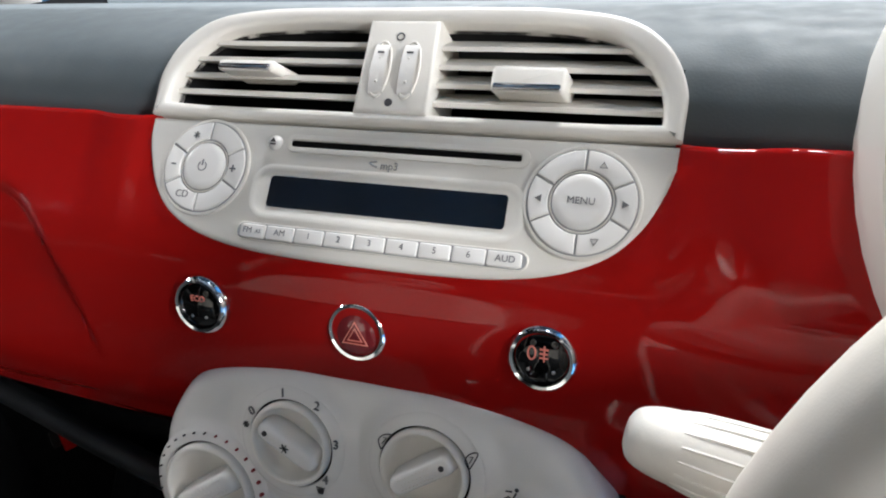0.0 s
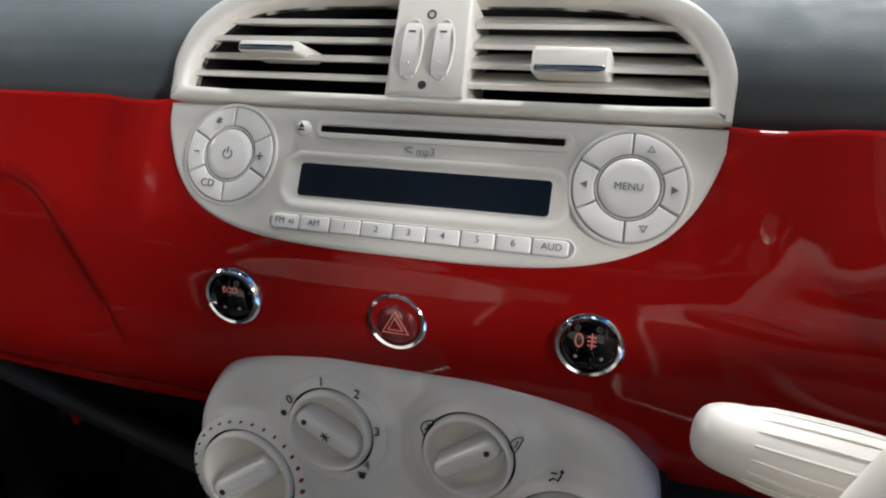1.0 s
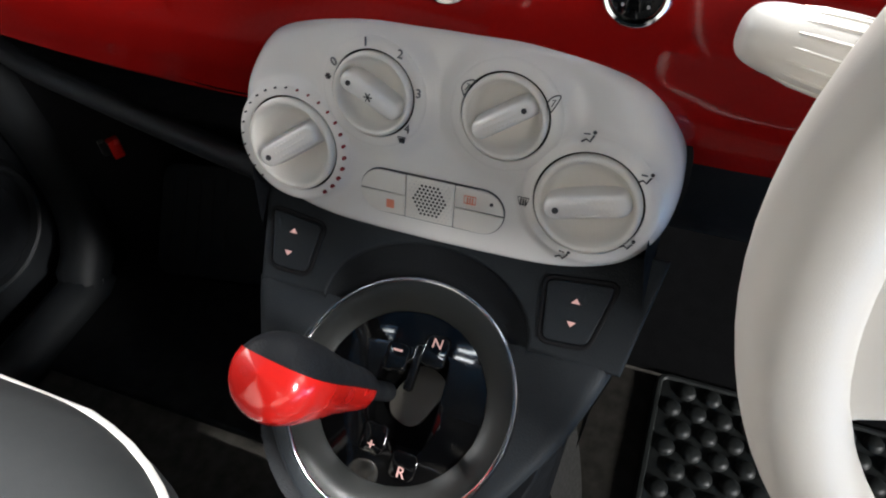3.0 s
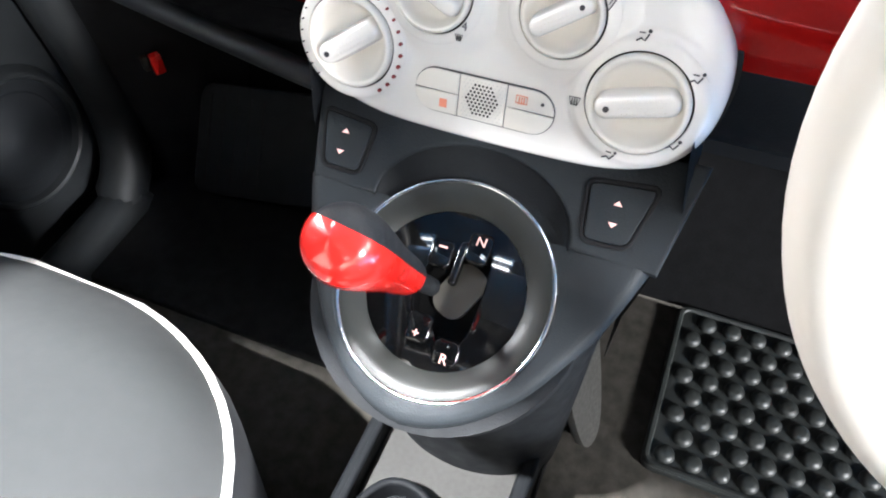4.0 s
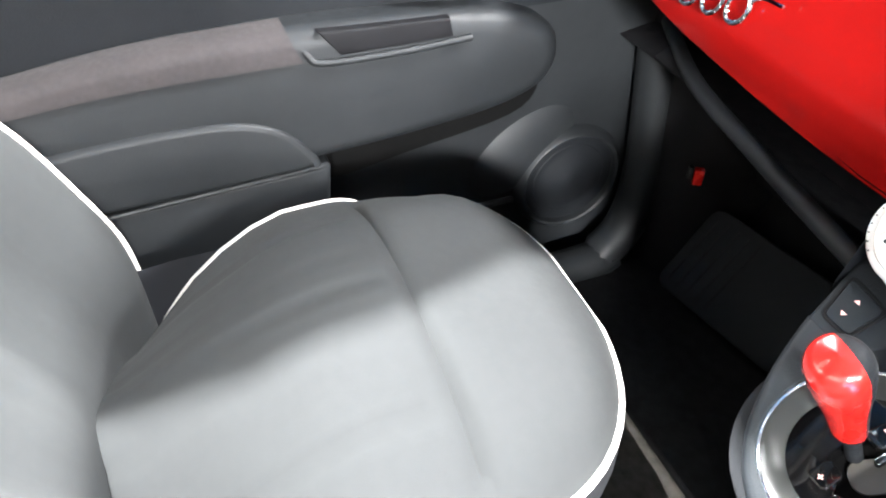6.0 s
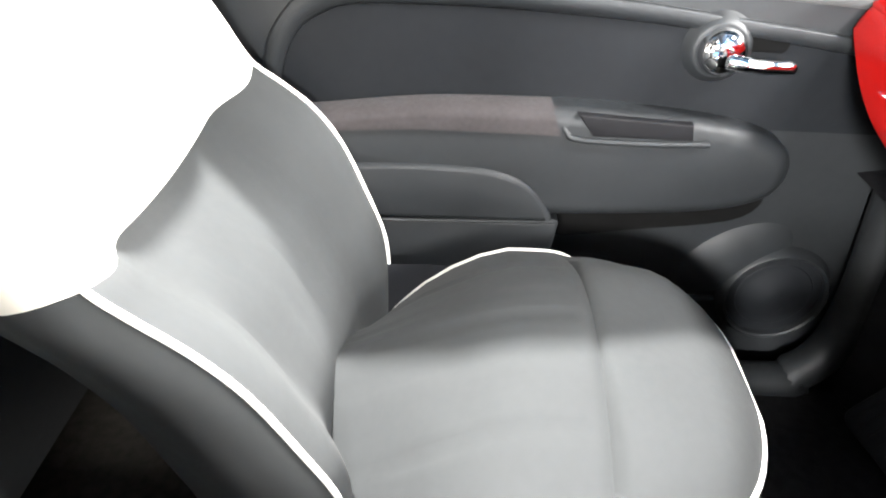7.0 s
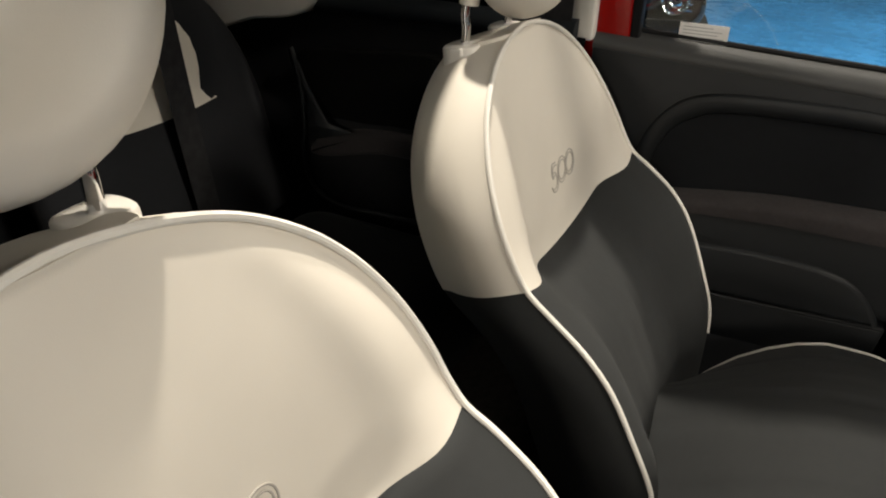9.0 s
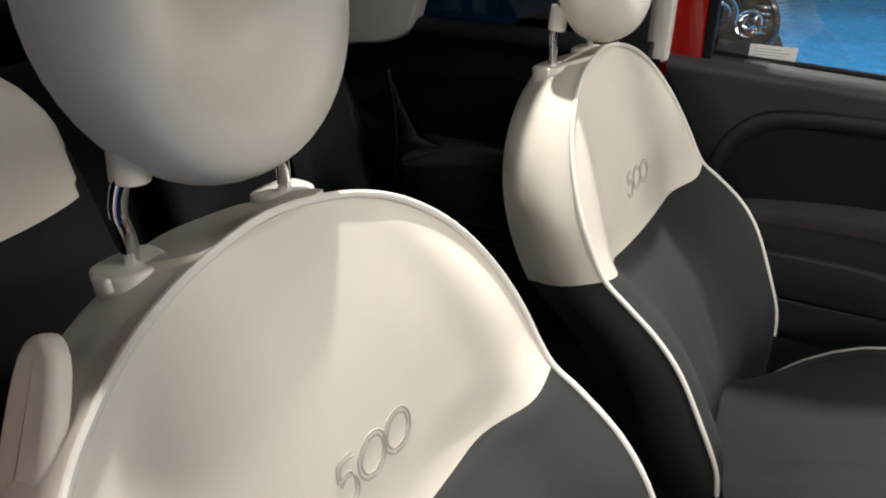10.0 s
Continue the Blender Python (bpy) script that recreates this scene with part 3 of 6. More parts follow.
haz = round_button(-0.0015, 0.0, 0.5977, "hazard_button", "dark red hazard button with lit triangle in chrome ring", HAZARD_RED)
for r in (0.0064, 0.0036):
    part("lit_triangle", tube([(r * math.cos(math.pi / 2 + k * 2.0944), -0.0014 + r * math.sin(math.pi / 2 + k * 2.0944), 0.0040 - 0.02 * r * 0.2) for k in range(3)], 0.00045, 6, True), LIT_PINK, haz)
fog = round_button(0.0842, -0.001, 0.5995, "fog_light_button", "black round button with a lit lamp symbol in a chrome ring", BLACK_GLOSS)
part("lamp_symbol", tube([(-0.0034 + 0.0014 * math.cos(a), 0.003 + 0.0026 * math.sin(a), 0.0040) for a in np.linspace(0, 6.28, 17)[:-1]], 0.00032, 6, True), LIT_PINK, fog)
for k in range(3):
    part("beam_symbol", moved(box(-0.0016, 0.0016, -0.0003, 0.0003, 0.0036, 0.0041), pose(0.0012, 0.0014 + 0.0017 * k, 0)), LIT_PINK, fog)
part("beam_symbol", box(0.0010, 0.0016, 0.0000, 0.0062, 0.0036, 0.0042), LIT_PINK, fog)
for x in (-0.0045, 0.005):
    part("indicator", lathe([(0.0, 0.0040), (0.0006, 0.0038), (0.0007, 0.003)], 10, x, -0.004), GREY_INK, fog)

# ---- climate panel ----
clim = thing("climate_panel", "rounded ivory heating panel with four rotary knobs", "climate control", CLIMATE)
half = smooth([(0, 0.0568), (0.036, 0.0560), (0.0600, 0.0532), (0.0780, 0.0490), (0.0930, 0.0432), (0.1040, 0.0345), (0.1130, 0.0215), (0.1190, 0.0085), (0.1216, -0.006), (0.1208, -0.021), (0.1175, -0.0335), (0.1110, -0.0448), (0.1000, -0.0545), (0.0780, -0.0622), (0.0500, -0.0655), (0, -0.0665)], 4)
CO = mirrored(half)
KNOBS = [(-0.0850, -0.0190, 0.0268, 0.013), (-0.0362, 0.0180, 0.0222, 0.019), (0.0338, 0.0185, 0.0218, 0.019), (0.0800, -0.0180, 0.0268, 0.014)]
FLARE = [(-0.0042, -0.003), (0.0018, -0.002), (0.0055, 0.0034)]


def flare(x, y):
    """Height of the panel's face, which swells round the knobs."""
    h = 0.0
    for cx, cy, r, pod in KNOBS:
        d = math.hypot(x - cx, y - cy) - r
        if d < 0.0055:
            return interp(d, FLARE)
        h = max(h, 0.0037 * (1 - smoothstep(0.004, pod, d)) ** 1.4)
    return h


COLLAR = [(0.0009, 0.0049), (0.0020, 0.0047), (0.0035, 0.0044), (0.0050, 0.0041), (0.0066, 0.0036)]


def over(x, y):
    for cx, cy, r, pod in KNOBS:
        d = math.hypot(x - cx, y - cy) - r
        if d < 0.0066:
            return interp(d, COLLAR) + 0.0005
    return flare(x, y) + 0.0005


o = ccw(CO)
dense = []
for i, p in enumerate(o):
    q = o[(i + 1) % len(o)]
    dense += [(p[0] + (q[0] - p[0]) * k / 3, p[1] + (q[1] - p[1]) * k / 3) for k in range(3)]
bm = bmesh.new()
rings = [[(x, y, -0.045) for x, y in dense], [(x, y, -0.016) for x, y in dense]]
EDGE = [(0.0004, -0.010), (0.001, -0.0078), (0.002, -0.0058), (0.0035, -0.0040), (0.005, -0.0028), (0.007, -0.0017), (0.009, -0.0011), (0.012, -0.0006), (0.016, -0.0002), (0.020, 0.0)]
for d, z in EDGE + [(0.0220 + 0.0020 * k, 0.0) for k in range(49)]:
    rings.append([(x * max(0.0, 1 - d / 0.12), y * max(0.0, 1 - d / 0.12 - 0.8 * d * max(0.0, 1 - d / 0.06)), z) for x, y in dense])
rings = rings[:2] + [[(x, y, z + flare(x, y) * smoothstep(-0.0085, -0.001, z)) for x, y, z in r] for r in rings[2:]]
loft(bm, rings, True, True, True)
part("panel_body", bm, IVORY_KNOB, clim, "satin ivory panel", 60)
part("panel_gap", slab(offset(CO[::-1] if ccw(CO) != CO else CO, -0.003), -0.045, -0.028), BLACK, clim)


def knob(cx, cy, r, angle, holes=True, snow=False):
    part("knob_collar", lathe([(r + 0.0078, 0.0024), (r + 0.0066, 0.0034), (r + 0.0050, 0.0041), (r + 0.0035, 0.0044), (r + 0.0020, 0.0047), (r + 0.0009, 0.0049), (r + 0.0007, 0.0045), (r + 0.0007, -0.001)], 64, cx, cy), IVORY_KNOB, clim, "", 60)
    part("knob_gap", frame_slab(circle(r + 0.0008, 48, cx, cy), circle(r - 0.0014, 48, cx, cy), -0.001, 0.0034, 0.0001), HOLE, clim)
    d = part("knob_ring", lathe([(r - 0.0004, 0.0), (r - 0.0004, 0.0062), (r - 0.0009, 0.0074), (r - 0.0018, 0.0080), (r * 0.90, 0.0080), (r * 0.87, 0.0076), (r * 0.845, 0.0064), (r * 0.80, 0.0038), (r * 0.72, 0.0014), (r * 0.60, 0.0), (r * 0.4, -0.0008), (0, -0.001)], 64, cx, cy), IVORY_PLASTIC, clim, "ivory rotary knob", 60)
    bm = bmesh.new()
    L, W = r * 0.80, r * 0.225
    rings = []
    for s, z in ((1.25, -0.001), (1.08, 0.0035), (1.0, 0.0070), (0.93, 0.0086), (0.82, 0.0096), (0.66, 0.0102), (0.4, 0.0105)):
        rings.append([(x * (0.85 + 0.15 * s) / 1.0, y * s, z) for x, y in rrect(2 * L * (0.9 + 0.1 * s), 2 * W, W * 0.92, 6)])
    loft(bm, rings, True, False, True)
    moved(bm, pose(cx, cy, 0, 0, 0, angle))
    g = part("knob_grip", bm, IVORY_KNOB, d, "", 60)
    part("pointer_dot", moved(lathe([(0, 0.0112), (r * 0.06, 0.0111), (r * 0.065, 0.0100)], 14), pose(cx, cy, 0, 0, 0, angle) @ pose(L * 0.70, 0, 0)), INK, g)
    if holes:
        bm = bmesh.new()
        for i in range(9):
            for j in range(3):
                lathe([(0, 0.0110), (0.0003, 0.0109), (0.00045, 0.0104)], 6, -L * 0.66 + i * L * 0.125 + (j % 2) * L * 0.06, (j - 1) * W * 0.5, bm)
        moved(bm, pose(cx, cy, 0, 0, 0, angle))
        part("grip_texture", bm, IVORY_PLASTIC, g)
    if snow:
        for i in range(3):
            part("flake_stroke", moved(box(-0.0024, 0.0024, -0.0002, 0.0002, 0.0106, 0.0112), pose(cx, cy, 0, 0, 0, 60 * i)), INK, g)
    return d


knob(-0.0850, -0.0190, 0.0268, 215)
knob(-0.0362, 0.0180, 0.0222, 153, False, True)
knob(0.0338, 0.0185, 0.0218, 34)
knob(0.0800, -0.0180, 0.0268, 195)
for i in range(24):
    a = radians(228 - i * 12.2)
    rr = 0.0006 + 0.0007 * smoothstep(11, 21, i)
    part("scale_dot", moved(lathe([(0, 0.0008), (rr * 0.8, 0.0007), (rr, -0.002)], 10, -0.0850 + 0.0318 * math.cos(a), -0.0190 + 0.0318 * math.sin(a)), pose(0, 0, over(-0.0850 + 0.0318 * math.cos(a), -0.0190 + 0.0318 * math.sin(a)) + 0.0002)), RED_INK if i > 11 else INK, clim)
for tx, x, y, an in (("0", -0.0575, 0.0315, 30), ("1", -0.0400, 0.0440, 0), ("2", -0.0215, 0.0405, -10), ("3", -0.0110, 0.0225, 0), ("4", -0.0165, 0.0030, 0)):
    part("scale_lettering", words(tx, 0.0064, x, y, over(x, y) + 0.0007, an, 0.0004), LETTER, clim)


def seat_symbol(x, y, a, arrow=True):
    part("figure_symbol", moved(tube([(-0.003, -0.0015, 0), (-0.0008, 0.0, 0), (0.001, -0.0012, 0), (0.0028, 0.002, 0)], 0.00045, 6), pose(x, y, over(x, y) + 0.0004, 0, 0, a)), INK, clim)
    part("figure_symbol", moved(lathe([(0, 0.0004), (0.0008, 0.0003), (0.001, -0.0004)], 10, 0.003, 0.0034), pose(x, y, over(x, y) + 0.0004, 0, 0, a)), INK, clim)
    if arrow:
        part("arrow_symbol", moved(box(-0.002, 0.001, 0.0024, 0.0029, -0.0003, 0.0004), pose(x, y, over(x, y) + 0.0004, 0, 0, a)), INK, clim)


seat_symbol(0.0745, 0.0150, 5)
seat_symbol(0.1040, 0.0005, 0)
seat_symbol(0.1020, -0.0355, -5, False)
seat_symbol(0.0715, -0.0500, -8)


def demist(x, y, s, mat=None, square=False, lift=0.0):
    w = 0.0030 * s
    pts = [(-w, 0.002 * s, 0), (w, 0.002 * s, 0), (w * (1 if square else 0.55), -0.002 * s, 0), (-w * (1 if square else 0.55), -0.002 * s, 0)]
    part("demist_symbol", moved(tube(pts, 0.0003 * s, 5, True), pose(x, y, over(x, y) + 0.0004 + lift)), mat or INK, clim)
    for k in (-1, 0, 1):
        part("demist_symbol", box(x + k * 0.0013 * s - 0.0002, x + k * 0.0013 * s + 0.0002, y - 0.0026 * s, y + 0.001 * s, over(x, y) + lift - 0.0006, over(x, y) + lift + 0.0007), mat or INK, clim)


demist(0.0480, -0.0235, 1.0)
demist(-0.0195, -0.0035, 0.75)
for k in range(3):
    part("fan_symbol", moved(box(-0.0016, 0.0016, -0.0004, 0.0004, -0.0003, 0.0005), pose(-0.0612, 0.0235, over(-0.0612, 0.0235) + 0.0004, 0, 0, 60 * k)), INK, clim)
for x, y, a in ((0.0140, 0.0310, 55), (0.0560, 0.0300, 65)):
    car = smooth([(-0.0042, -0.0010, 0), (-0.002, 0.0018, 0), (0.0015, 0.0018, 0), (0.0044, -0.0002, 0), (0.0040, -0.0018, 0), (-0.0040, -0.0018, 0)], 3, True)
    part("car_symbol", moved(tube(car, 0.00032, 5, True), pose(x, y, over(x, y) + 0.0010, 0, 0, a)), INK, clim)
    part("air_symbol", moved(tube([(-0.002, -0.0004, 0), (0.002, -0.0004, 0), (0.001, 0.0008, 0)], 0.00028, 5), pose(x, y, over(x, y) + 0.0010, 0, 0, a)), INK, clim)
# middle key bar
bar = slab(rrect(0.0830, 0.0262, 0.0128, 8, -0.0030, -0.0370), -0.002, 0.0012)
part("key_gap", bar, INK, clim)
L0, R0 = -0.0445, 0.0385


def pill(side, upper):
    cy, hgt = -0.0370, 0.0127
    x_in = -0.0178 if side < 0 else 0.0108
    x_out = L0 + hgt if side < 0 else R0 - hgt
    s = 1 if upper else -1
    arc = [(x_out + side * (hgt - 0.0003) * math.cos(t), cy + s * ((hgt - 0.0003) * math.sin(t) + 0.0002)) for t in np.linspace(0.02, math.pi / 2, 9)]
    o = [(x_in, cy + s * 0.0002)] + arc + [(x_in, cy + s * (hgt - 0.0003))]
    return part("panel_key", slab(ccw(o), 0.0, 0.0022, 0.0005), IVORY_PLASTIC, clim)


for sd in (-1, 1):
    for upv in (True, False):
        pill(sd, upv)
part("air_grille", box(-0.0173, 0.0103, -0.0495, -0.0245, 0.0, 0.0021, 0.0005), IVORY_PLASTIC, clim, "ivory grille with round holes")
hole_me = None
bn = bmesh.new()
for i in range(-5, 6):
    for j in range(-5, 6):
        x, y = -0.0035 + i * 0.0023 + (j % 2) * 0.00115, -0.0370 + j * 0.0021
        d = math.hypot(x + 0.0035, y + 0.0370)
        if d < 0.0098:
            if hole_me is None:
                hole = part("grille_hole", lathe([(0, 0.0024), (0.00072, 0.0023), (0.00078, 0.0015)], 8), HOLE, clim)
                hole_me = hole.data
            else:
                hole = new("grille_hole", hole_me)
                hole.parent = clim
            hole.location = (x, y, 0)
        elif abs(x + 0.0035) < 0.0128 and abs(y + 0.0370) < 0.0116:
            lathe([(0, 0.0026), (0.0004, 0.0023), (0.0006, 0.0015)], 6, x, y, bn)
part("grille_texture", bn, IVORY_KNOB, clim)
demist(0.0195, -0.0305, 1.05, ORANGE_INK, True, 0.0022)
part("key_symbol", box(-0.0285, -0.0240, -0.0460, -0.0410, 0.0015, 0.0026), ORANGE_INK, clim)
part("key_dot", lathe([(0, 0.0026), (0.0010, 0.0025), (0.0011, 0.0015)], 12, 0.0312, -0.0310), INK, clim)

# chrome script on the passenger side of the fascia, as plain loops
scr_t = thing("fascia_script", "chrome script emblem on the red fascia", "emblem", basis((-0.362, 0.0, 0.570), (1, 0.0, 0.10), (-0.1, 0.10, 1)))
for k, x in enumerate((-0.033, 0.0, 0.033)):
    part("chrome_loop", tube([(x + 0.0125 * math.cos(a) + 0.004 * math.sin(a), 0.014 * math.sin(a), 0.004) for a in np.linspace(0, 6.2832, 25)[:-1]], 0.0026, 8, True), CHROME, scr_t)
part("chrome_bar", tube(smooth([(0.045, 0.008, 0.004), (0.06, 0.014, 0.004), (0.082, 0.013, 0.004)], 4), 0.002, 8), CHROME, scr_t)

# ---- centre console ----
con = thing("centre_console", "grey plastic centre console with a round gear selector", "centre console", pose(0, 0, 0))
arc = [(0.0625 * math.cos(t), -0.0275 + 0.0455 * math.sin(t)) for t in np.linspace(0.02, math.pi - 0.02, 25)]
o = [(0.1145, -0.0275), (0.1265, 0.0400), (-0.1210, 0.0400), (-0.1070, -0.0275)] + [(x, y) for x, y in arc[::-1]]
bm = slab(o, -0.022, 0.0, 0.003)
part("switch_panel", moved(bm, SWITCHES), GREY_PLASTIC, con, "grey panel holding the window switches")


PLATE_SIDE = [(-0.083, 0.0), (-0.081, 0.0125), (-0.076, 0.026), (-0.068, 0.040), (-0.060, 0.050), (-0.048, 0.0620), (-0.034, 0.0725), (-0.021, 0.0805), (-0.004, 0.0905), (0.012, 0.0980), (0.030, 0.1050), (0.047, 0.1110)]
ss = [0.0465, 0.038, 0.030, 0.020, 0.010, 0.0, -0.010, -0.020, -0.028, -0.036, -0.043, -0.050, -0.056, -0.062, -0.067, -0.071, -0.0745, -0.0775, -0.080, -0.0815, -0.0825, -0.083]


def plate_w(s):
    return interp(s, PLATE_SIDE)


right = [(plate_w(s), s) for s in ss]
th0 = math.asin(0.0445 / 0.069)
o = right[:-1] + [(0, -0.083)] + [(-x, y) for x, y in right[:-1][::-1]]
bm = bmesh.new()
rings = []
for d, z in ((0.020, -0.034), (0.004, -0.026), (0.0, -0.016), (0.0, -0.008), (0.0015, -0.003), (0.004, -0.0008), (0.008, 0.0)):
    rings.append([(x * (1 - d / 0.10), 0.046 - (0.046 - y) * (1 - d / 0.127), z) for x, y in o])
for rr, z in ((0.0690, 0.0), (0.0675, -0.002), (0.0675, -0.03)):
    turn = [th0 + (-math.pi / 2 - th0) * k / (len(right) - 1) for k in range(len(right))]
    rings.append([(-0.001 + rr * math.cos(t), 0.001 + rr * math.sin(t), z) for t in turn + [math.pi - t for t in turn[:-1][::-1]]])
rings = [[(x, y, z + 0.0034 * smoothstep(0.008, 0.046, y) * (1 if k < 7 else 0)) for x, y, z in r] for k, r in enumerate(rings)]
loft(bm, rings, False)
part("gear_console", moved(bm, PLATE @ pose(0, 0, 0.0045)), GREY_PLASTIC, con, "grey rounded gear console", 50)
# darker than the console plastic: the crescent shadow is painted by colour
bm = bmesh.new()
collar_top = [SWITCHES @ Vector((x, y, -0.0015)) for x, y in arc]
collar_low = [PLATE @ Vector((-0.001 + 0.0685 * math.cos(t), 0.001 + 0.0685 * math.sin(t), 0.001)) for t in np.linspace(0.33, math.pi - 0.33, 25)]
loft(bm, [[p.lerp(q, k) - Vector((0, 0, 0.004 * math.sin(math.pi * k))) for p, q in zip(collar_top, collar_low)] for k in (0, 0.25, 0.5, 0.75, 1)], False)
part("ring_collar", bm, DARK_GREY, con, "sloped collar above the gear ring, darkened for the crescent shadow there", 60)
part("collar_bed", moved(frame_slab(circle(0.0870, 48, -0.001, 0.001), circle(0.0660, 48, -0.001, 0.001), -0.03, -0.004), PLATE), DARK_GREY, con, "dark recess round the gear ring")
# the column and flanks below
bm = bmesh.new()
levels = [(0.40, 0.100, -0.045, 0.062), (0.372, 0.098, -0.060, 0.072), (0.33, 0.092, -0.058, 0.062), (0.27, 0.085, -0.055, 0.056), (0.20, 0.082, -0.050, 0.054), (0.12, 0.080, -0.050, 0.054)]
rings = []
for z, w, yc, rn in levels:
    ring = [(-w - 0.012, 0.28, z), (-w - 0.006, 0.08, z)]
    ring += [(-w * math.cos(t), yc - rn * math.sin(t), z - (0.03 if z > 0.39 else 0) * math.sin(t)) for t in np.linspace(0, math.pi, 25)]
    ring += [(w + 0.006, 0.08, z), (w + 0.012, 0.28, z)]
    rings.append(ring)
loft(bm, rings, False)
part("console_column", bm, DARK_GREY, con, "dark grey column under the gear selector")
for sgn in (-1, 1):
    bm = bmesh.new()
    loft(bm, [[(sgn * x, y, z) for y, z in ((0.09, z0), (0.02, z0 - 0.005), (-0.035, z0 - 0.03))] for x, z0 in ((0.112, 0.515), (0.118, 0.47), (0.1155, 0.44), (0.110, 0.40), (0.102, 0.36), (0.098, 0.3))], False)
    part("console_flank", bm, DARK_GREY, con, "dark grey console flank")


def window_switch(pts, arrows, label):
    t = thing("window_switch", label, "switch", SWITCHES, "window switches on the console")
    pts = ccw(pts)
    q = []
    n = len(pts)
    for i in range(n):
        a, b, c = Vector(pts[i - 1]), Vector(pts[i]), Vector(pts[(i + 1) % n])
        p0, p1 = b + (a - b).normalized() * 0.005, b + (c - b).normalized() * 0.005
        for k in range(5):
            u = k / 4
            q.append(tuple(p0 * (1 - u) ** 2 + b * 2 * u * (1 - u) + p1 * u * u))
    part("switch_gap", frame_slab(offset(q, -0.0022), offset(q, 0.0004), -0.002, 0.0014, 0.0006), BLACK, t)
    part("switch_key", slab(offset(q, 0.0006), -0.002, 0.0024, 0.001), GREY_PLASTIC, t)
    for x, y, a in arrows:
        part("switch_arrow", slab([(x + 0.0030 * math.cos(a + k * 2.0944), y + 0.0020 * math.sin(a + k * 2.0944)) for k in range(3)], 0.002, 0.0028), PALE_LIT, t)
    return t


up_a, down_a = math.pi / 2, -math.pi / 2
window_switch([(0.064, 0.0155), (0.103, 0.0200), (0.094, -0.0165), (0.069, -0.0185)], [(0.083, 0.006, up_a), (0.083, -0.006, down_a)], "grey window switch with two lit arrows")
window_switch([(-0.110, 0.0180), (-0.074, 0.0140), (-0.077, -0.0170), (-0.101, -0.0170)], [(-0.092, 0.006, up_a), (-0.092, -0.007, down_a)], "grey window switch with two lit arrows")

# gear selector
gear = thing("gear_selector", "round gear selector with black gate and red and black lever", "gear lever", PLATE)
CXP, CYP = -0.001, 0.001
part("chrome_ring", tube([(CXP + 0.0665 * math.cos(a), CYP + 0.0685 * math.sin(a), 0.0022) for a in np.linspace(0, 2 * math.pi, 73)[:-1]], 0.0017, 10, True), CHROME, gear, "thin chrome ring")
part("satin_ring", lathe([(0.0700, -0.004), (0.0690, 0.0020), (0.0640, 0.0028), (0.0590, 0.0020), (0.0520, -0.0015), (0.0500, -0.0030), (0.0496, -0.012)], 72, CXP, CYP), SATIN, gear, "satin warm grey ring")
def domed(bm, z0=-0.009):
    for v in bm.verts:
        if v.co.z > z0:
            v.co.z += 0.006 * (1 - (math.hypot(v.co.x - CXP, v.co.y - CYP) / 0.05) ** 2)
    return bm


hole = smooth([(0.021, 0.026), (0.012, 0.031), (0.004, 0.024), (-0.006, 0.017), (-0.014, 0.014), (-0.017, 0.004), (-0.016, -0.012), (-0.010, -0.020), (0.000, -0.024), (0.006, -0.031), (0.015, -0.031), (0.0215, -0.022), (0.023, 0.0)], 4, True)
hole = ccw(hole)
ang = [math.atan2(y, x - 0.003) for x, y in hole]
outer_p = [(CXP + 0.0500 * math.cos(a), CYP + 0.0500 * math.sin(a)) for a in ang]
bm = bmesh.new()
rings = [[(a * (1 - k) + c * k, b * (1 - k) + d * k, -0.0035) for (a, b), (c, d) in zip(outer_p, hole)] for k in (0, 0.2, 0.4, 0.6, 0.8, 0.95)]
loft(bm, [[(x, y, -0.012) for x, y in outer_p]] + rings + [[(x, y, -0.0042) for x, y in hole], [(x, y, -0.016) for x, y in hole]])
part("gate_plate", domed(bm), BLACK_GLOSS, gear, "glossy black gate plate")
part("gate_well", slab(circle(0.044, 32, 0.003, 0), -0.020, -0.0145), HOLE, gear, "dark well under the gate")
part("gate_slider", moved(slab(rrect(0.024, 0.036, 0.010, 5), -0.0155, -0.0125), pose(0.006, 0.004, 0, 0, 0, -24)), SLIDER, gear, "pale grey slider under the gate")
for tx, x, y, w, h in (("N", 0.0118, 0.0345, 0.015, 0.020), ("-", -0.0095, 0.0250, 0.015, 0.018), ("+", -0.0078, -0.0300, 0.016, 0.018), ("R", 0.0130, -0.0395, 0.016, 0.016)):
    p = part("gate_finger", domed(slab(rrect(w, h, 0.0045, 5, x, y - (0.004 if y > 0 else -0.004)), -0.008, -0.0022, 0.0012)), BLACK_GLOSS, gear)
    if tx == "-":
        part("gate_mark", domed(box(x - 0.0028, x + 0.0028, y - 0.0006, y + 0.0006, -0.0023, -0.0018)), PALE_LIT, p)
    else:
        part("gate_mark", domed(words(tx, 0.0085, x, y, -0.0020)), PALE_LIT, p)
part("gate_rib", domed(slab(rrect(0.005, 0.028, 0.0022, 4, 0.0025, 0.018), -0.008, -0.0026, 0.001)), BLACK_GLOSS, gear)

P0, P1 = Vector((-0.012, -0.109, 0.4105)), Vector((-0.013, -0.163, 0.503))
ax = (P1 - P0).normalized()
side = Vector((-0.12, -0.99, 0))
side = (side - ax * side.dot(ax)).normalized()
LEVER = basis(P0, side, ax.cross(side))
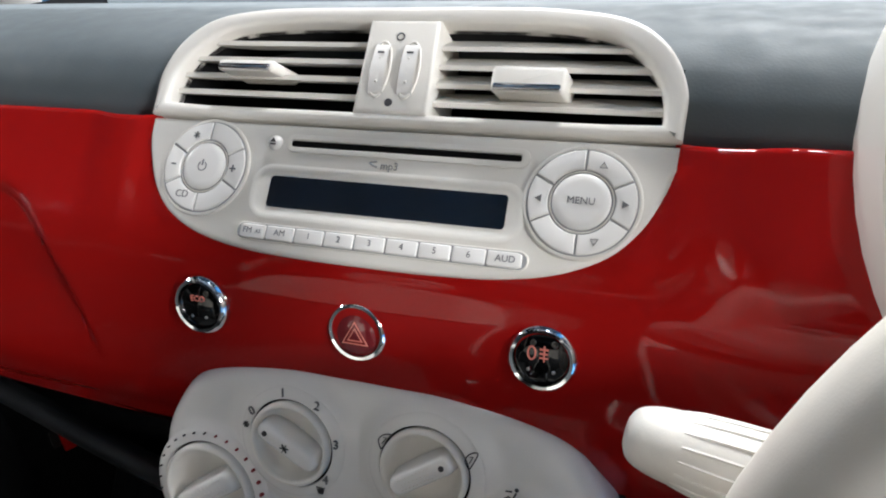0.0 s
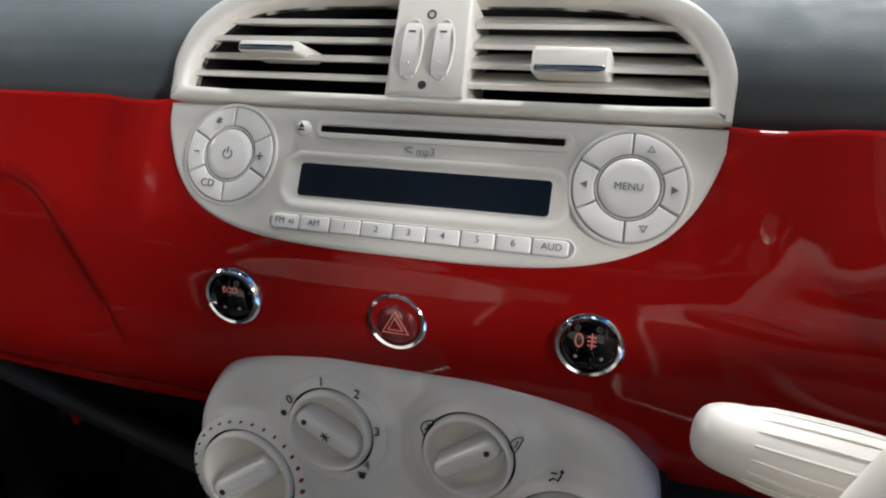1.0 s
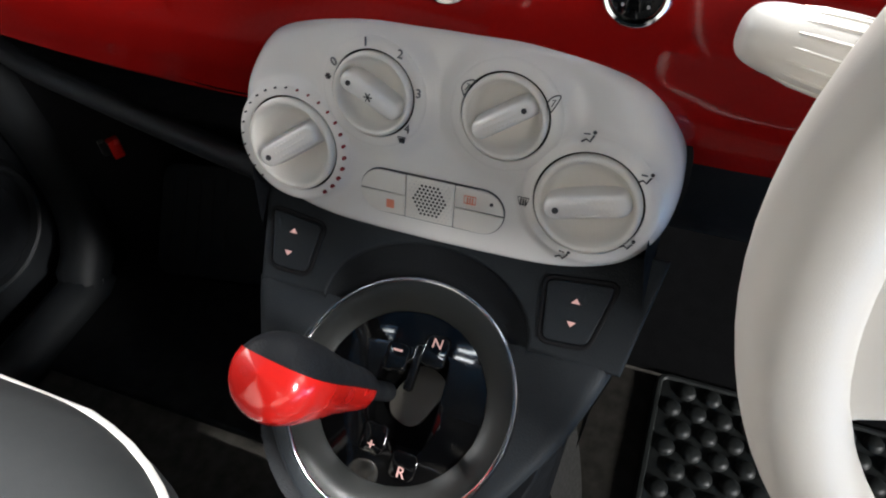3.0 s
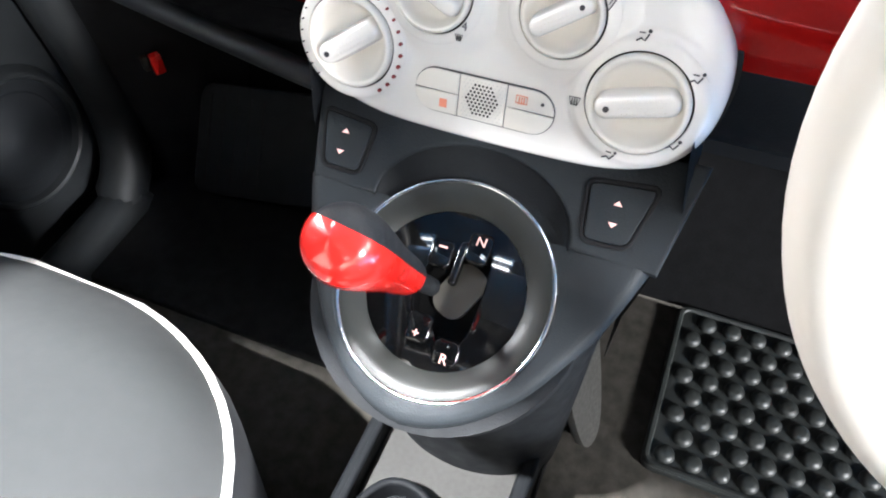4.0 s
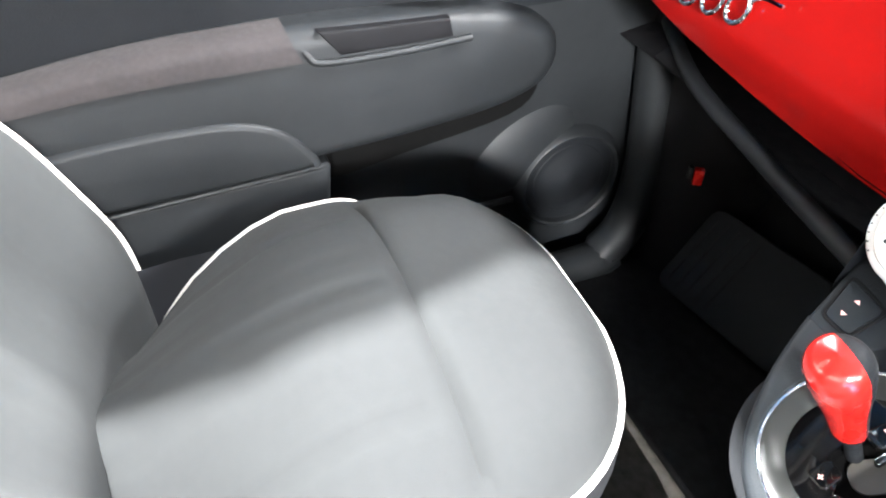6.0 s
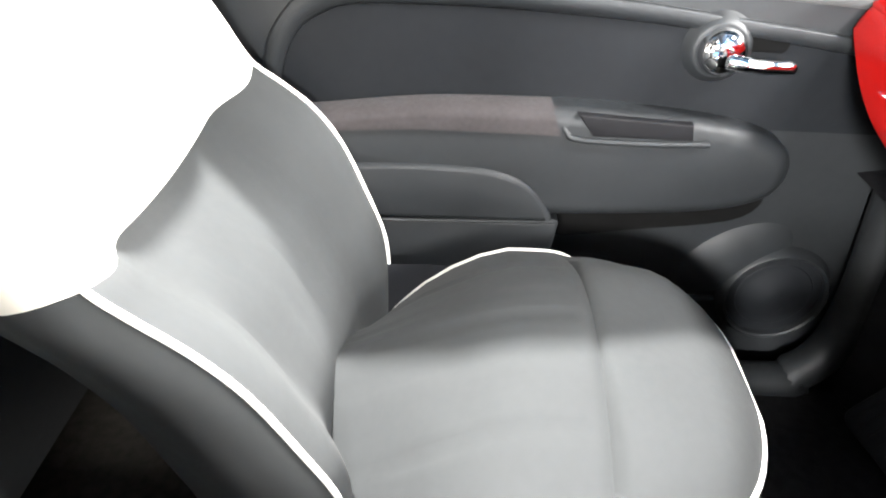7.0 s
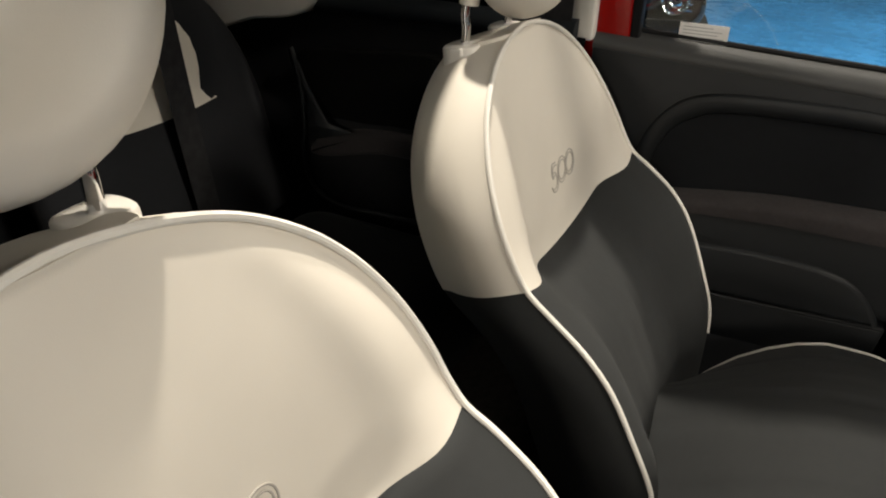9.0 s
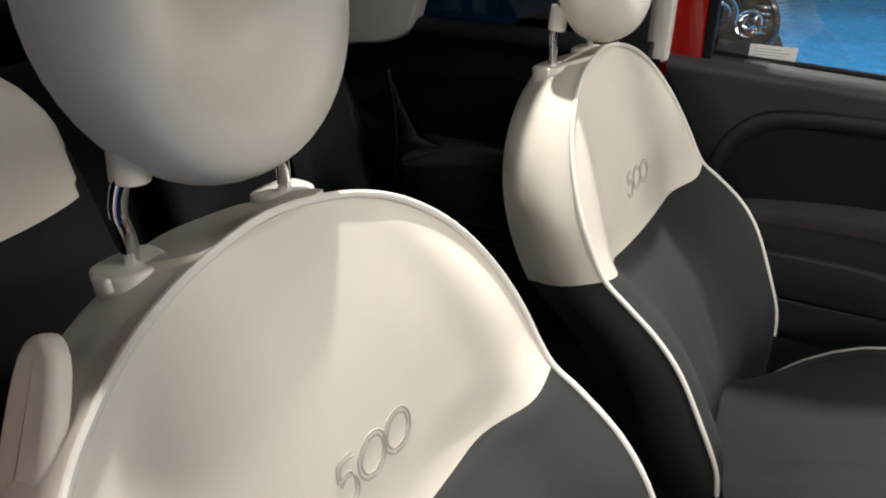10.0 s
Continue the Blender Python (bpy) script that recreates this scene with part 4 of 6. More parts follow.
KN = [(h, r * 0.85) for h, r in [(0.000, 0.0066), (0.014, 0.0082), (0.020, 0.0118), (0.032, 0.0132), (0.050, 0.0145), (0.065, 0.0160), (0.080, 0.0182), (0.095, 0.0202), (0.106, 0.0213), (0.115, 0.0214), (0.122, 0.0200), (0.1275, 0.0166), (0.1310, 0.0108), (0.1325, 0.0)]]
part("lever", moved(lathe([(0.0058, -0.028)] + [(interp(0.1325 * k / 46, KN), 0.1325 * k / 46) for k in range(47)], 48), PLATE.inverted() @ LEVER), DARK_GREY, gear, "dark grey soft lever knob", 80)
bm = lathe([(interp(0.1325 * k / 60, KN) + 0.0008, 0.1325 * k / 60) for k in range(12, 60)] + [(0.0, 0.1333)], 72)
bmesh.ops.bisect_plane(bm, geom=bm.verts[:] + bm.edges[:] + bm.faces[:], plane_co=(-0.0050, 0, 0.090), plane_no=(1, 0, 0.03), clear_inner=True)
part("lever_inlay", moved(bm, PLATE.inverted() @ LEVER), RED_GLOSS, gear, "glossy red inlay of the lever", 60)

# ---- tunnel, floor ----
tun = thing("tunnel_tray", "grey tunnel tray with cup holders between the seats", "console tray", pose(0, 0, 0))
part("tray_floor", box(-0.068, 0.058, -0.42, -0.02, 0.08, 0.128), TRAY, tun, "pale grey tray floor")
for x in (-0.076, 0.064):
    part("tray_rail", moved(slab(rrect(0.014, 0.42, 0.004, 4, x, -0.23), 0.06, 0.152, 0.004), pose(0, 0, 0)), DARK_GREY, tun, "dark grey rail")
cup = [(x, y) for x, y in smooth([(-0.060, -0.185), (-0.045, -0.150), (-0.020, -0.143), (0.010, -0.156), (0.040, -0.172), (0.052, -0.20), (0.045, -0.235), (0.0, -0.245), (-0.045, -0.235)], 5, True)]
cup = ccw(cup)
part("cup_rim", frame_slab(offset(cup, -0.004), offset(cup, 0.003), 0.11, 0.156, 0.003), DARK_GREY, tun, "dark grey raised rim round the cup holders")
part("cup_well", slab(offset(cup, 0.002), 0.12, 0.1285), DARK_GREY, tun)
for cx, cy, r in ((-0.024, -0.185, 0.030), (0.026, -0.207, 0.024)):
    part("cup_base", lathe([(0, 0.1325), (r * 0.25, 0.1325), (r * 0.28, 0.131), (r * 0.5, 0.131), (r * 0.54, 0.1335), (r * 0.62, 0.1335), (r * 0.66, 0.131), (r * 0.92, 0.1315), (r, 0.129)], 36, cx, cy), TRAY, tun, "pale rubber cup base with rings")
part("tunnel_side", box(-0.083, 0.071, -1.2, 0.28, -0.02, 0.10, 0.004), SHADED_CARPET, tun, "carpeted tunnel in the shade-darkened carpet colour")

solo("floor", box(-0.70, 0.70, -1.75, 0.42, -0.03, 0.0), CARPET, "grey-brown carpeted car floor", "floor", kind="structure")
bm = bmesh.new()
loft(bm, [[(x, y, z) for y, z in smooth([(0.238, 0.002), (0.29, 0.05), (0.35, 0.16), (0.40, 0.34), (0.42, 0.6)], 4)] for x in (-0.70, 0.0, 0.70)], False)
solo("firewall", bm, SHADED_CARPET, "carpeted bulkhead behind the footwells, coloured near-black for shade", "bulkhead", kind="structure")
solo("passenger_carpet", box(-0.60, -0.09, -0.005, 0.22, 0.001, 0.012, 0.01), SHADED_FOOT_CARPET, "passenger footwell carpet, darkened for the shade under the dashboard", "carpet")
foot = solo("foot_board", moved(slab(rrect(0.23, 0.15, 0.02, 4), 0, 0.012, 0.003), basis((-0.39, 0.225, 0.10), (0.98, 0.17, 0), (-0.08, 0.65, 0.75))), DARK_GREY, "dark ribbed foot board in the passenger footwell", "foot board")
for k in range(5):
    part("board_rib", moved(box(-0.10 + 0.019 * k, -0.097 + 0.019 * k, -0.060, 0.060, 0.012, 0.0131), basis((-0.39, 0.225, 0.10), (0.98, 0.17, 0), (-0.08, 0.65, 0.75))), BLACK, foot)

mat = thing("floor_mat", "black rubber driver's mat with raised round studs", "floor mat", pose(0.162, 0.016, 0.004, 0, 0, 0))
part("mat_sheet", slab(rrect(0.36, 0.22, 0.012, 4, 0.18, 0.11), -0.004, 0.004, 0.002), RUBBER, mat)
part("mat_edge", tube([(x, y, 0.005) for x, y in rrect(0.352, 0.212, 0.012, 4, 0.18, 0.11)], 0.0035, 6, True), RUBBER, mat)
stud_me = None
for i in range(12):
    for j in range(8):
        x, y = 0.022 + 0.0288 * i + (j % 2) * 0.0144, 0.020 + 0.0258 * j
        if x > 0.345 or y > 0.205:
            continue
        if stud_me is None:
            ob = part("stud", lathe([(0, 0.0066), (0.0055, 0.0063), (0.0088, 0.0050), (0.0106, 0.0024), (0.0112, 0.0)], 20), RUBBER, mat, "", 70)
            stud_me = ob.data
        else:
            ob = new("stud", stud_me)
            ob.parent = mat
        ob.location = (x, y, 0.004)
flap = slab([(x, y) for x, y in smooth([(0.01, 0.19), (0.03, 0.12), (0.02, 0.03), (-0.01, 0.005), (-0.03, 0.03), (-0.045, 0.10), (-0.05, 0.19)], 4, True)], 0, 0.012, 0.005)
solo("trim_flap", moved(flap, basis((0.112, 0.02, 0.0), (-0.1, -0.99, 0.0), (-0.25, 0.1, 0.96))), TRAY, "grey-brown carpet trim flap beside the tunnel", "trim", kind="structure")

# ---- steering wheel, column, stalk ----
TW = radians(11.2)
WHEEL = basis((0.332, -0.1244, 0.601), (1, 0, 0), (0, math.sin(TW), math.cos(TW)))
wheel = thing("steering_wheel", "ivory leather steering wheel with broad spokes", "steering wheel", WHEEL)
RW = 0.1764
bm = tube([(RW * math.cos(a), RW * math.sin(a), 0) for a in np.linspace(0, 2 * math.pi, 97)[:-1]], 0.0152, 20, True,
          taper=[1 + 0.16 * (math.exp(-((d - 176) / 26) ** 2) + math.exp(-((d - 4) / 26) ** 2) + math.exp(-((d - 364) / 26) ** 2)) for d in np.linspace(0, 360, 97)[:-1]])
part("rim", bm, RIM_LEATHER, wheel, "ivory leather rim", 80)
def rim_clip(x, y, z):
    q = min(1.0, 0.174 / math.hypot(x, y))
    return (x * q, y * q, z)


for sgn in (-1, 1):
    rows = []
    for k in range(13):
        u = k / 12
        x = 0.050 + 0.128 * u
        s1 = interp(u, [(0, 0.075), (0.5, 0.062), (0.8, 0.072), (1.0, 0.105)])
        s0 = interp(u, [(0, -0.060), (0.5, -0.056), (0.8, -0.066), (1.0, -0.100)])
        zc, th = interp(u, [(0, -0.012), (1, -0.002)]), interp(u, [(0, 0.018), (0.7, 0.012), (1, 0.010)])
        rows.append([rim_clip(sgn * x, (s0 + s1) / 2 + (s1 - s0) / 2 * math.copysign(abs(math.cos(a)) ** 0.7, math.cos(a)), zc + th * math.copysign(abs(math.sin(a)) ** 0.7, math.sin(a))) for a in np.linspace(0, 2 * math.pi, 25)[:-1]])
    bm = bmesh.new()
    loft(bm, rows, True, True, True)
    part("spoke", bm, RIM_LEATHER, wheel, "broad ivory spoke", 70)
o = smooth([(-0.02, -0.05), (0.02, -0.05), (0.022, -0.11), (0.03, -0.172), (-0.03, -0.172), (-0.022, -0.11)], 5, True)
part("lower_spoke", slab(o, -0.025, -0.002, 0.008, 3), RIM_LEATHER, wheel)
part("hub", lathe([(0, 0.010), (0.03, 0.009), (0.055, 0.004), (0.070, -0.010), (0.078, -0.035), (0.070, -0.06)], 48), RIM_LEATHER, wheel, "round ivory hub", 70)
col = thing("steering_column", "ivory steering column shroud with a control stalk", "steering column", pose(0, 0, 0))
part("shroud", moved(lathe([(0.045, -0.03), (0.06, -0.035), (0.066, -0.06), (0.066, -0.17)], 40), WHEEL), IVORY_PLASTIC, col, "ivory plastic shroud")
stx = Vector((0.985, -0.02, -0.17)).normalized()
sty = Vector((0, 0, 1))
sty = (sty - stx * sty.dot(stx)).normalized()
STALK = basis((0.123, -0.057, 0.6225), sty, stx.cross(sty)) @ Matrix.Diagonal((0.92, 0.92, 1, 1))
bm = lathe(smooth([(0, 0.0), (0.005, 0.0004), (0.0092, 0.0030), (0.0116, 0.009), (0.0128, 0.018), (0.0138, 0.028), (0.0145, 0.045), (0.0145, 0.058), (0.0125, 0.070), (0.0095, 0.080), (0.0090, 0.20)], 4), 56)
stalk = part("stalk", moved(bm, STALK), IVORY_PLASTIC, col, "ivory stalk with a ribbed grip", 70)
for k in range(16):
    a = 2 * math.pi * k / 16
    pts = [((r + 0.0001) * math.cos(a), (r + 0.0001) * math.sin(a), h) for h, r in ((0.016, 0.0120), (0.022, 0.0133), (0.032, 0.0141), (0.045, 0.0146), (0.056, 0.0144))]
    part("stalk_rib", moved(tube(pts, 0.0007, 6), STALK), IVORY_PLASTIC, stalk)
clus = thing("instrument_cluster", "round instrument cluster in an ivory hood", "instrument cluster", basis((0.3345, 0.055, 0.684), (1, 0, 0), (0, 0.35, 0.94)))
part("hood", lathe([(0.128, -0.06), (0.142, -0.02), (0.146, 0.03), (0.143, 0.042), (0.136, 0.044), (0.128, 0.03), (0.124, -0.01)], 64), IVORY_PLASTIC, clus, "ivory hood")
part("dial_face", lathe([(0, -0.008), (0.124, -0.009)], 48), SCREEN, clus)

# ---- passenger door ----
DOOR = basis((-0.665, 0, 0), (0, 1, 0), (0, 0, 1))
door = thing("door_left", "closed grey passenger door panel with armrest, pocket and chrome handle", "car door", DOOR)


def belt_in(y):
    return 0.664 - 0.045 * (y + 0.45)


def belt_out(y):
    return 0.700 - 0.040 * (y + 0.70)


ys = [-0.875 + 1.055 * k / 20 for k in range(21)]
o = [(y, belt_in(y) - 0.006) for y in ys[::-1]] + [(-0.875, 0.0), (0.08, -0.02), (0.18, -0.02), (0.18, 0.08)]
part("door_panel", slab(o, -0.03, 0.0, 0.004), DOOR_GREY, door, "grey grained door panel")
bm = bmesh.new()
loft(bm, [[(y, belt_in(y) - 0.014, -0.004), (y, belt_in(y) - 0.004, 0.002), (y, belt_in(y) + 0.006, -0.001), (y, belt_in(y) + 0.016, -0.010), (y, belt_out(y) - 0.008, -0.026), (y, belt_out(y) - 0.002, -0.034), (y, belt_out(y) - 0.02, -0.036)] for y in ys], False)
part("sill_cap", bm, LIT_SILL_GREY, door, "rounded window sill, grey lightened for the window's light", 70)
bm = tube([(y, belt_out(y) + 0.001, -0.036) for y in ys], 0.0045, 6)
part("window_seal", bm, BLACK, door, "black rubber window seal")
band_out = smooth([(-0.772, 0.44), (-0.771, 0.508), (-0.753, 0.563), (-0.711, 0.610), (-0.646, 0.630), (-0.52, 0.636), (-0.393, 0.634), (-0.239, 0.624), (-0.10, 0.611), (-0.02, 0.6035), (0.06, 0.595), (0.12, 0.588), (0.172, 0.582)], 5)
band_in = smooth([(-0.748, 0.44), (-0.746, 0.495), (-0.722, 0.553), (-0.690, 0.580), (-0.640, 0.598), (-0.52, 0.604), (-0.393, 0.604), (-0.239, 0.598), (-0.11, 0.588), (-0.03, 0.5805), (0.05, 0.572), (0.12, 0.564), (0.172, 0.558)], 5)
bm = bmesh.new()
rows = []
for (a, b), (c, d) in zip(band_out, band_in):
    rows.append([(a, b, -0.002), (a, b, 0.008), (a * 0.9 + c * 0.1, b * 0.9 + d * 0.1, 0.0105), (a * 0.5 + c * 0.5, b * 0.5 + d * 0.5, 0.0108), (a * 0.15 + c * 0.85, b * 0.15 + d * 0.85, 0.008), (c, d, 0.0), (c, d, -0.002)])
loft(bm, rows, False)
part("panel_arch", bm, DOOR_GREY, door, "raised arch round the upper door panel", 60)
part("upper_inset", slab([(y, z) for y, z in band_in[::-1]] + [(0.172, 0.46)], -0.001, 0.0015), DARK_GREY, door, "darker inset of the upper door panel")
arm = smooth([(-0.78, 0.44), (-0.68, 0.457), (-0.53, 0.478), (-0.35, 0.486), (-0.20, 0.482), (-0.11, 0.474), (-0.045, 0.459), (-0.010, 0.435), (-0.004, 0.395), (-0.030, 0.358), (-0.10, 0.334), (-0.22, 0.319), (-0.33, 0.311)], 5)
o = arm + [(-0.5, 0.302), (-0.78, 0.292)]
part("armrest", slab(o, -0.002, 0.052, 0.024, 5), DOOR_GREY, door, "padded grey armrest", 60)
o = [(y, z - 0.002) for y, z in smooth([(-0.775, 0.440), (-0.68, 0.4555), (-0.53, 0.4765), (-0.36, 0.4842)], 5)]
o2 = [(y, z) for y, z in smooth([(-0.345, 0.450), (-0.53, 0.447), (-0.68, 0.434), (-0.775, 0.42)], 5)]
bm = bmesh.new()
loft(bm, [[(a, b + 0.006, 0.010), (a, b + 0.006, 0.030), (a * 0.8 + c * 0.2, b * 0.8 + d * 0.2 + 0.004, 0.0510), (a * 0.58 + c * 0.42, b * 0.58 + d * 0.42 + 0.001, 0.0560), (c, d, 0.0565), (c, d - 0.003, 0.050)] for (a, b), (c, d) in zip(o, o2[::-1])], False)
part("armrest_pad", bm, BROWN_CLOTH, door, "brown-grey cloth pad on the armrest", 60)
o = smooth([(-0.78, 0.372), (-0.60, 0.389), (-0.477, 0.392), (-0.41, 0.382), (-0.370, 0.358), (-0.345, 0.325), (-0.338, 0.308)], 5) + [(-0.5, 0.301), (-0.78, 0.291)]
part("armrest_lobe", slab(o, 0.03, 0.059, 0.009, 4), DOOR_GREY, door, "", 60)
# raised plate; the shade inside the cup is put into its black
o = [(-0.325, 0.4825), (-0.163, 0.4770), (-0.158, 0.4525), (-0.300, 0.4500)]
part("pull_cup", slab(o, 0.022, 0.0535, 0.004), BLACK, door, "flat black plate for the shaded pull cup in the armrest")
bm = tube(smooth([(-0.350, 0.478, 0.040), (-0.338, 0.455, 0.051), (-0.318, 0.4455, 0.0545), (-0.22, 0.4455, 0.055), (-0.135, 0.4495, 0.053)], 6), 0.0045, 8)
part("cup_lip", bm, DOOR_GREY, door, "rounded lip of the pull cup", 80)
bm = slab([(-0.80, 0.280), (-0.332, 0.305), (-0.325, 0.299), (-0.333, 0.22), (-0.36, 0.12), (-0.80, 0.10)], -0.002, 0.050, 0.008)
part("map_pocket", bm, DOOR_GREY, door, "grey map pocket", 60)
part("pocket_lip", tube([(-0.80, 0.279, 0.050), (-0.34, 0.304, 0.050), (-0.330, 0.301, 0.044)], 0.0042, 8), DOOR_GREY, door)
SX, SZ = 0.066, 0.160
sp = part("speaker", lathe([(0.098, -0.003), (0.093, 0.004), (0.0885, 0.016), (0.085, 0.0185), (0.081, 0.016), (0.079, 0.006)], 56, SX, SZ), DOOR_GREY, door, "round speaker surround")
part("speaker_grille", lathe([(0, 0.011), (0.014, 0.0105), (0.016, 0.009), (0.030, 0.0095), (0.032, 0.008), (0.046, 0.0085), (0.048, 0.007), (0.062, 0.0075), (0.064, 0.0058), (0.0795, 0.0062)], 56, SX, SZ), DARK_GREY, sp, "dark ringed speaker grille")
bm = lathe([(0.0, 1.0), (0.2, 0.97), (0.4, 0.86), (0.6, 0.64), (0.8, 0.33), (0.92, 0.12), (1.0, -0.05)], 40)
part("speaker_bulge", moved(bm, pose(-0.020, 0.225, 0.0, 0, 0, 35) @ Matrix.Diagonal((0.100, 0.058, 0.014, 1))), DOOR_GREY, door, "", 80)
part("lower_ridge", tube([(-0.33, 0.138, 0.002), (-0.10, 0.140, 0.003), (-0.032, 0.142, 0.004)], 0.006, 8), DOOR_GREY, door)
# handle
h = part("handle_dome", lathe([(0.052, -0.002), (0.047, 0.004), (0.042, 0.011), (0.038, 0.016), (0.035, 0.018), (0.030, 0.016)], 40, -0.143, 0.572), DOOR_GREY, door, "", 70)
part("chrome_boss", lathe([(0.0325, 0.008), (0.0335, 0.020), (0.0310, 0.032), (0.024, 0.041), (0.012, 0.0445), (0, 0.045)], 40, -0.143, 0.572), CHROME, h, "chrome dome of the handle", 70)
bm = tube(smooth([(-0.138, 0.566, 0.040), (-0.108, 0.5635, 0.045), (-0.078, 0.5625, 0.044), (-0.047, 0.562, 0.041)], 6), 0.0098, 12, taper=[1.15] * 6 + [1.0] * 6 + [0.95] * 5 + [0.85, 0.6])
part("chrome_lever", bm, CHROME, h, "chrome lever", 80)
# no recess is cut: the shade behind the lever is this plate's colour
part("handle_shade", slab(rrect(0.060, 0.026, 0.010, 5, -0.078, 0.583), -0.001, 0.006, 0.002), HOLE, h)
# flat strip whose near-black colour stands for the shade under the armrest
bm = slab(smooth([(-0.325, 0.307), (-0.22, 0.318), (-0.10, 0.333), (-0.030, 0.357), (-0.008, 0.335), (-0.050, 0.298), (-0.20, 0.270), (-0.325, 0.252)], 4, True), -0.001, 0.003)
part("armrest_shade", bm, HOLE, door, "near-black strip painted for the shade below the armrest")
door_glass = part("pane", box(-0.82, 0.12, 0.66, 1.16, -0.040, -0.036), GLASS, door, "clear side window pane")
door_glass.visible_shadow = False
part("outer_skin", slab([(-0.875, 0.69), (-0.875, -0.05), (0.15, -0.05), (0.15, 0.65)], -0.09, -0.045, 0.01), RED_PAINT, door, "red outer door skin")
stk = solo("window_sticker", moved(box(-0.743, -0.666, 0.694, 0.726, -0.0345, -0.0335), DOOR), PAPER, "white paper sticker with printed lines on the window", "sticker")
for k, (a, b) in enumerate(((-0.737, -0.690), (-0.737, -0.676), (-0.737, -0.682), (-0.737, -0.672), (-0.737, -0.700))):
    part("print_line", moved(box(a, b, 0.7195 - 0.0052 * k, 0.7205 - 0.0052 * k, -0.0336, -0.0330), DOOR), GREY_INK, stk)
tab = solo("red_tab", moved(box(-0.007, 0.007, -0.013, 0.013, 0, 0.010, 0.002), basis((-0.512, 0.190, 0.232), (0.5, 0.85, 0), (0, 0, 1))), RED_GLOSS, "small red plastic tab on the kick panel", "tab")
part("latch", moved(box(-0.016, -0.008, -0.004, 0.016, 0, 0.008, 0.002), basis((-0.512, 0.190, 0.232), (0.5, 0.85, 0), (0, 0, 1))), SATIN, tab, "grey metal latch beside the tab")
# black instead of trim grey, so the colour carries the footwell's shade
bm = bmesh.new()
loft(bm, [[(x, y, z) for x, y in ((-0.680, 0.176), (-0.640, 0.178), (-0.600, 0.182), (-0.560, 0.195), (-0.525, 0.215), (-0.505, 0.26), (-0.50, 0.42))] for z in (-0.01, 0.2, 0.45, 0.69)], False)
solo("kick_panel", bm, BLACK, "kick panel in front of the door, coloured near-black for footwell shade", "trim", kind="structure")
bm = moved(slab([(0.182, 0.0), (0.45, 0.0), (0.45, 0.72), (0.182, 0.66)], -0.035, -0.005), DOOR)
solo("cowl_side_left", bm, DARK_GREY, "dark grey cowl side trim", "trim", kind="structure")
solo("door_sill", tube(smooth([(-0.640, 0.175, 0.40), (-0.625, 0.185, 0.20), (-0.615, 0.170, 0.09), (-0.605, 0.120, 0.035), (-0.60, 0.03, 0.015), (-0.60, -0.8, 0.01)], 6), 0.034, 14), DOOR_GREY, "grey moulded door sill trim", "trim", kind="structure")
# outside mirror
mir = thing("door_mirror", "outside mirror in a dark housing beside the window", "mirror", basis((-0.86, 0.045, 0.735), (1, 0.25, 0), (0, 0.05, 1)))
part("housing", lathe([(0.0, -0.05), (0.05, -0.045), (0.085, -0.02), (0.090, 0.0), (0.084, 0.004), (0.080, 0.0)], 40), BLACK, mir, "black mirror housing")
part("mirror_glass", lathe([(0, 0.0005), (0.081, 0.0)], 40), CHROME, mir, "mirror glass")
part("mirror_arm", tube([(0.06, -0.03, -0.02), (0.13, -0.05, -0.02)], 0.02, 8), BLACK, mir)

# ---- front seats ----
PIPE = [(0.17, -0.583, 0.212), (0.232, -0.585, 0.219), (0.284, -0.593, 0.228), (0.356, -0.623, 0.237), (0.426, -0.6575, 0.244), (0.472, -0.694, 0.2475), (0.508, -0.739, 0.2475), (0.529, -0.768, 0.2445), (0.554, -0.7857, 0.2428),
        (0.581, -0.8, 0.241), (0.606, -0.8129, 0.2359), (0.6346, -0.8272, 0.2257), (0.664, -0.8414, 0.2094), (0.688, -0.8527, 0.1908), (0.7095, -0.8624, 0.1683), (0.7316, -0.8722, 0.1364), (0.7477, -0.8792, 0.1026), (0.7607, -0.8847, 0.058)]
TOP_Z, TOP_Y = 0.768, -0.887
RIB = 0.047


def hollow(z):
    """How far the middle of the backrest lies behind its piping."""
    return interp(z, [(0.20, 0.030), (0.36, 0.034), (0.45, 0.036), (0.52, 0.026), (0.58, 0.014), (0.66, 0.004), (0.77, -0.004)])


def section(z, py, w, depth):
    """One closed ring round the backrest, half of it on each side of the middle."""
    k = smoothstep(0.60, 0.76, z)
    cy = py - hollow(z)
    front = []
    for i in range(25):
        u = i / 24
        x = w * u
        e = smoothstep(0.50, 0.97, u) if z < 0.56 else u ** 2.2
        y = cy + (py - cy) * e
        y += 0.010 * math.exp(-((u - 0.80) / 0.14) ** 2) * (1 - k)
        if z < 0.515 and u < 0.62:
            g = abs(((x / RIB) % 1.0) - 0.5)
            y -= 0.0040 * math.exp(-((0.5 - g) / 0.07) ** 2) * smoothstep(0.505, 0.47, z) * smoothstep(0.27, 0.36, z)
        front.append((x, y))
    side = []
    for i in range(1, 9):
        t = i / 8
        side.append((w + 0.012 * math.sin(math.pi * min(1, t * 1.1)) - 0.012 * t ** 3, py - depth * t))
    yb = py - depth
    back = [(w * (1 - t) - 0.012 * (1 - t), yb - 0.020 * math.sin(math.pi / 2 * t)) for t in (0.15, 0.4, 0.7, 1.0)]
    half_ring = front + side + back
    ring = [(x, y, z) for x, y in half_ring] + [(-x, y, z) for x, y in half_ring[::-1][1:-1]]
    return ring


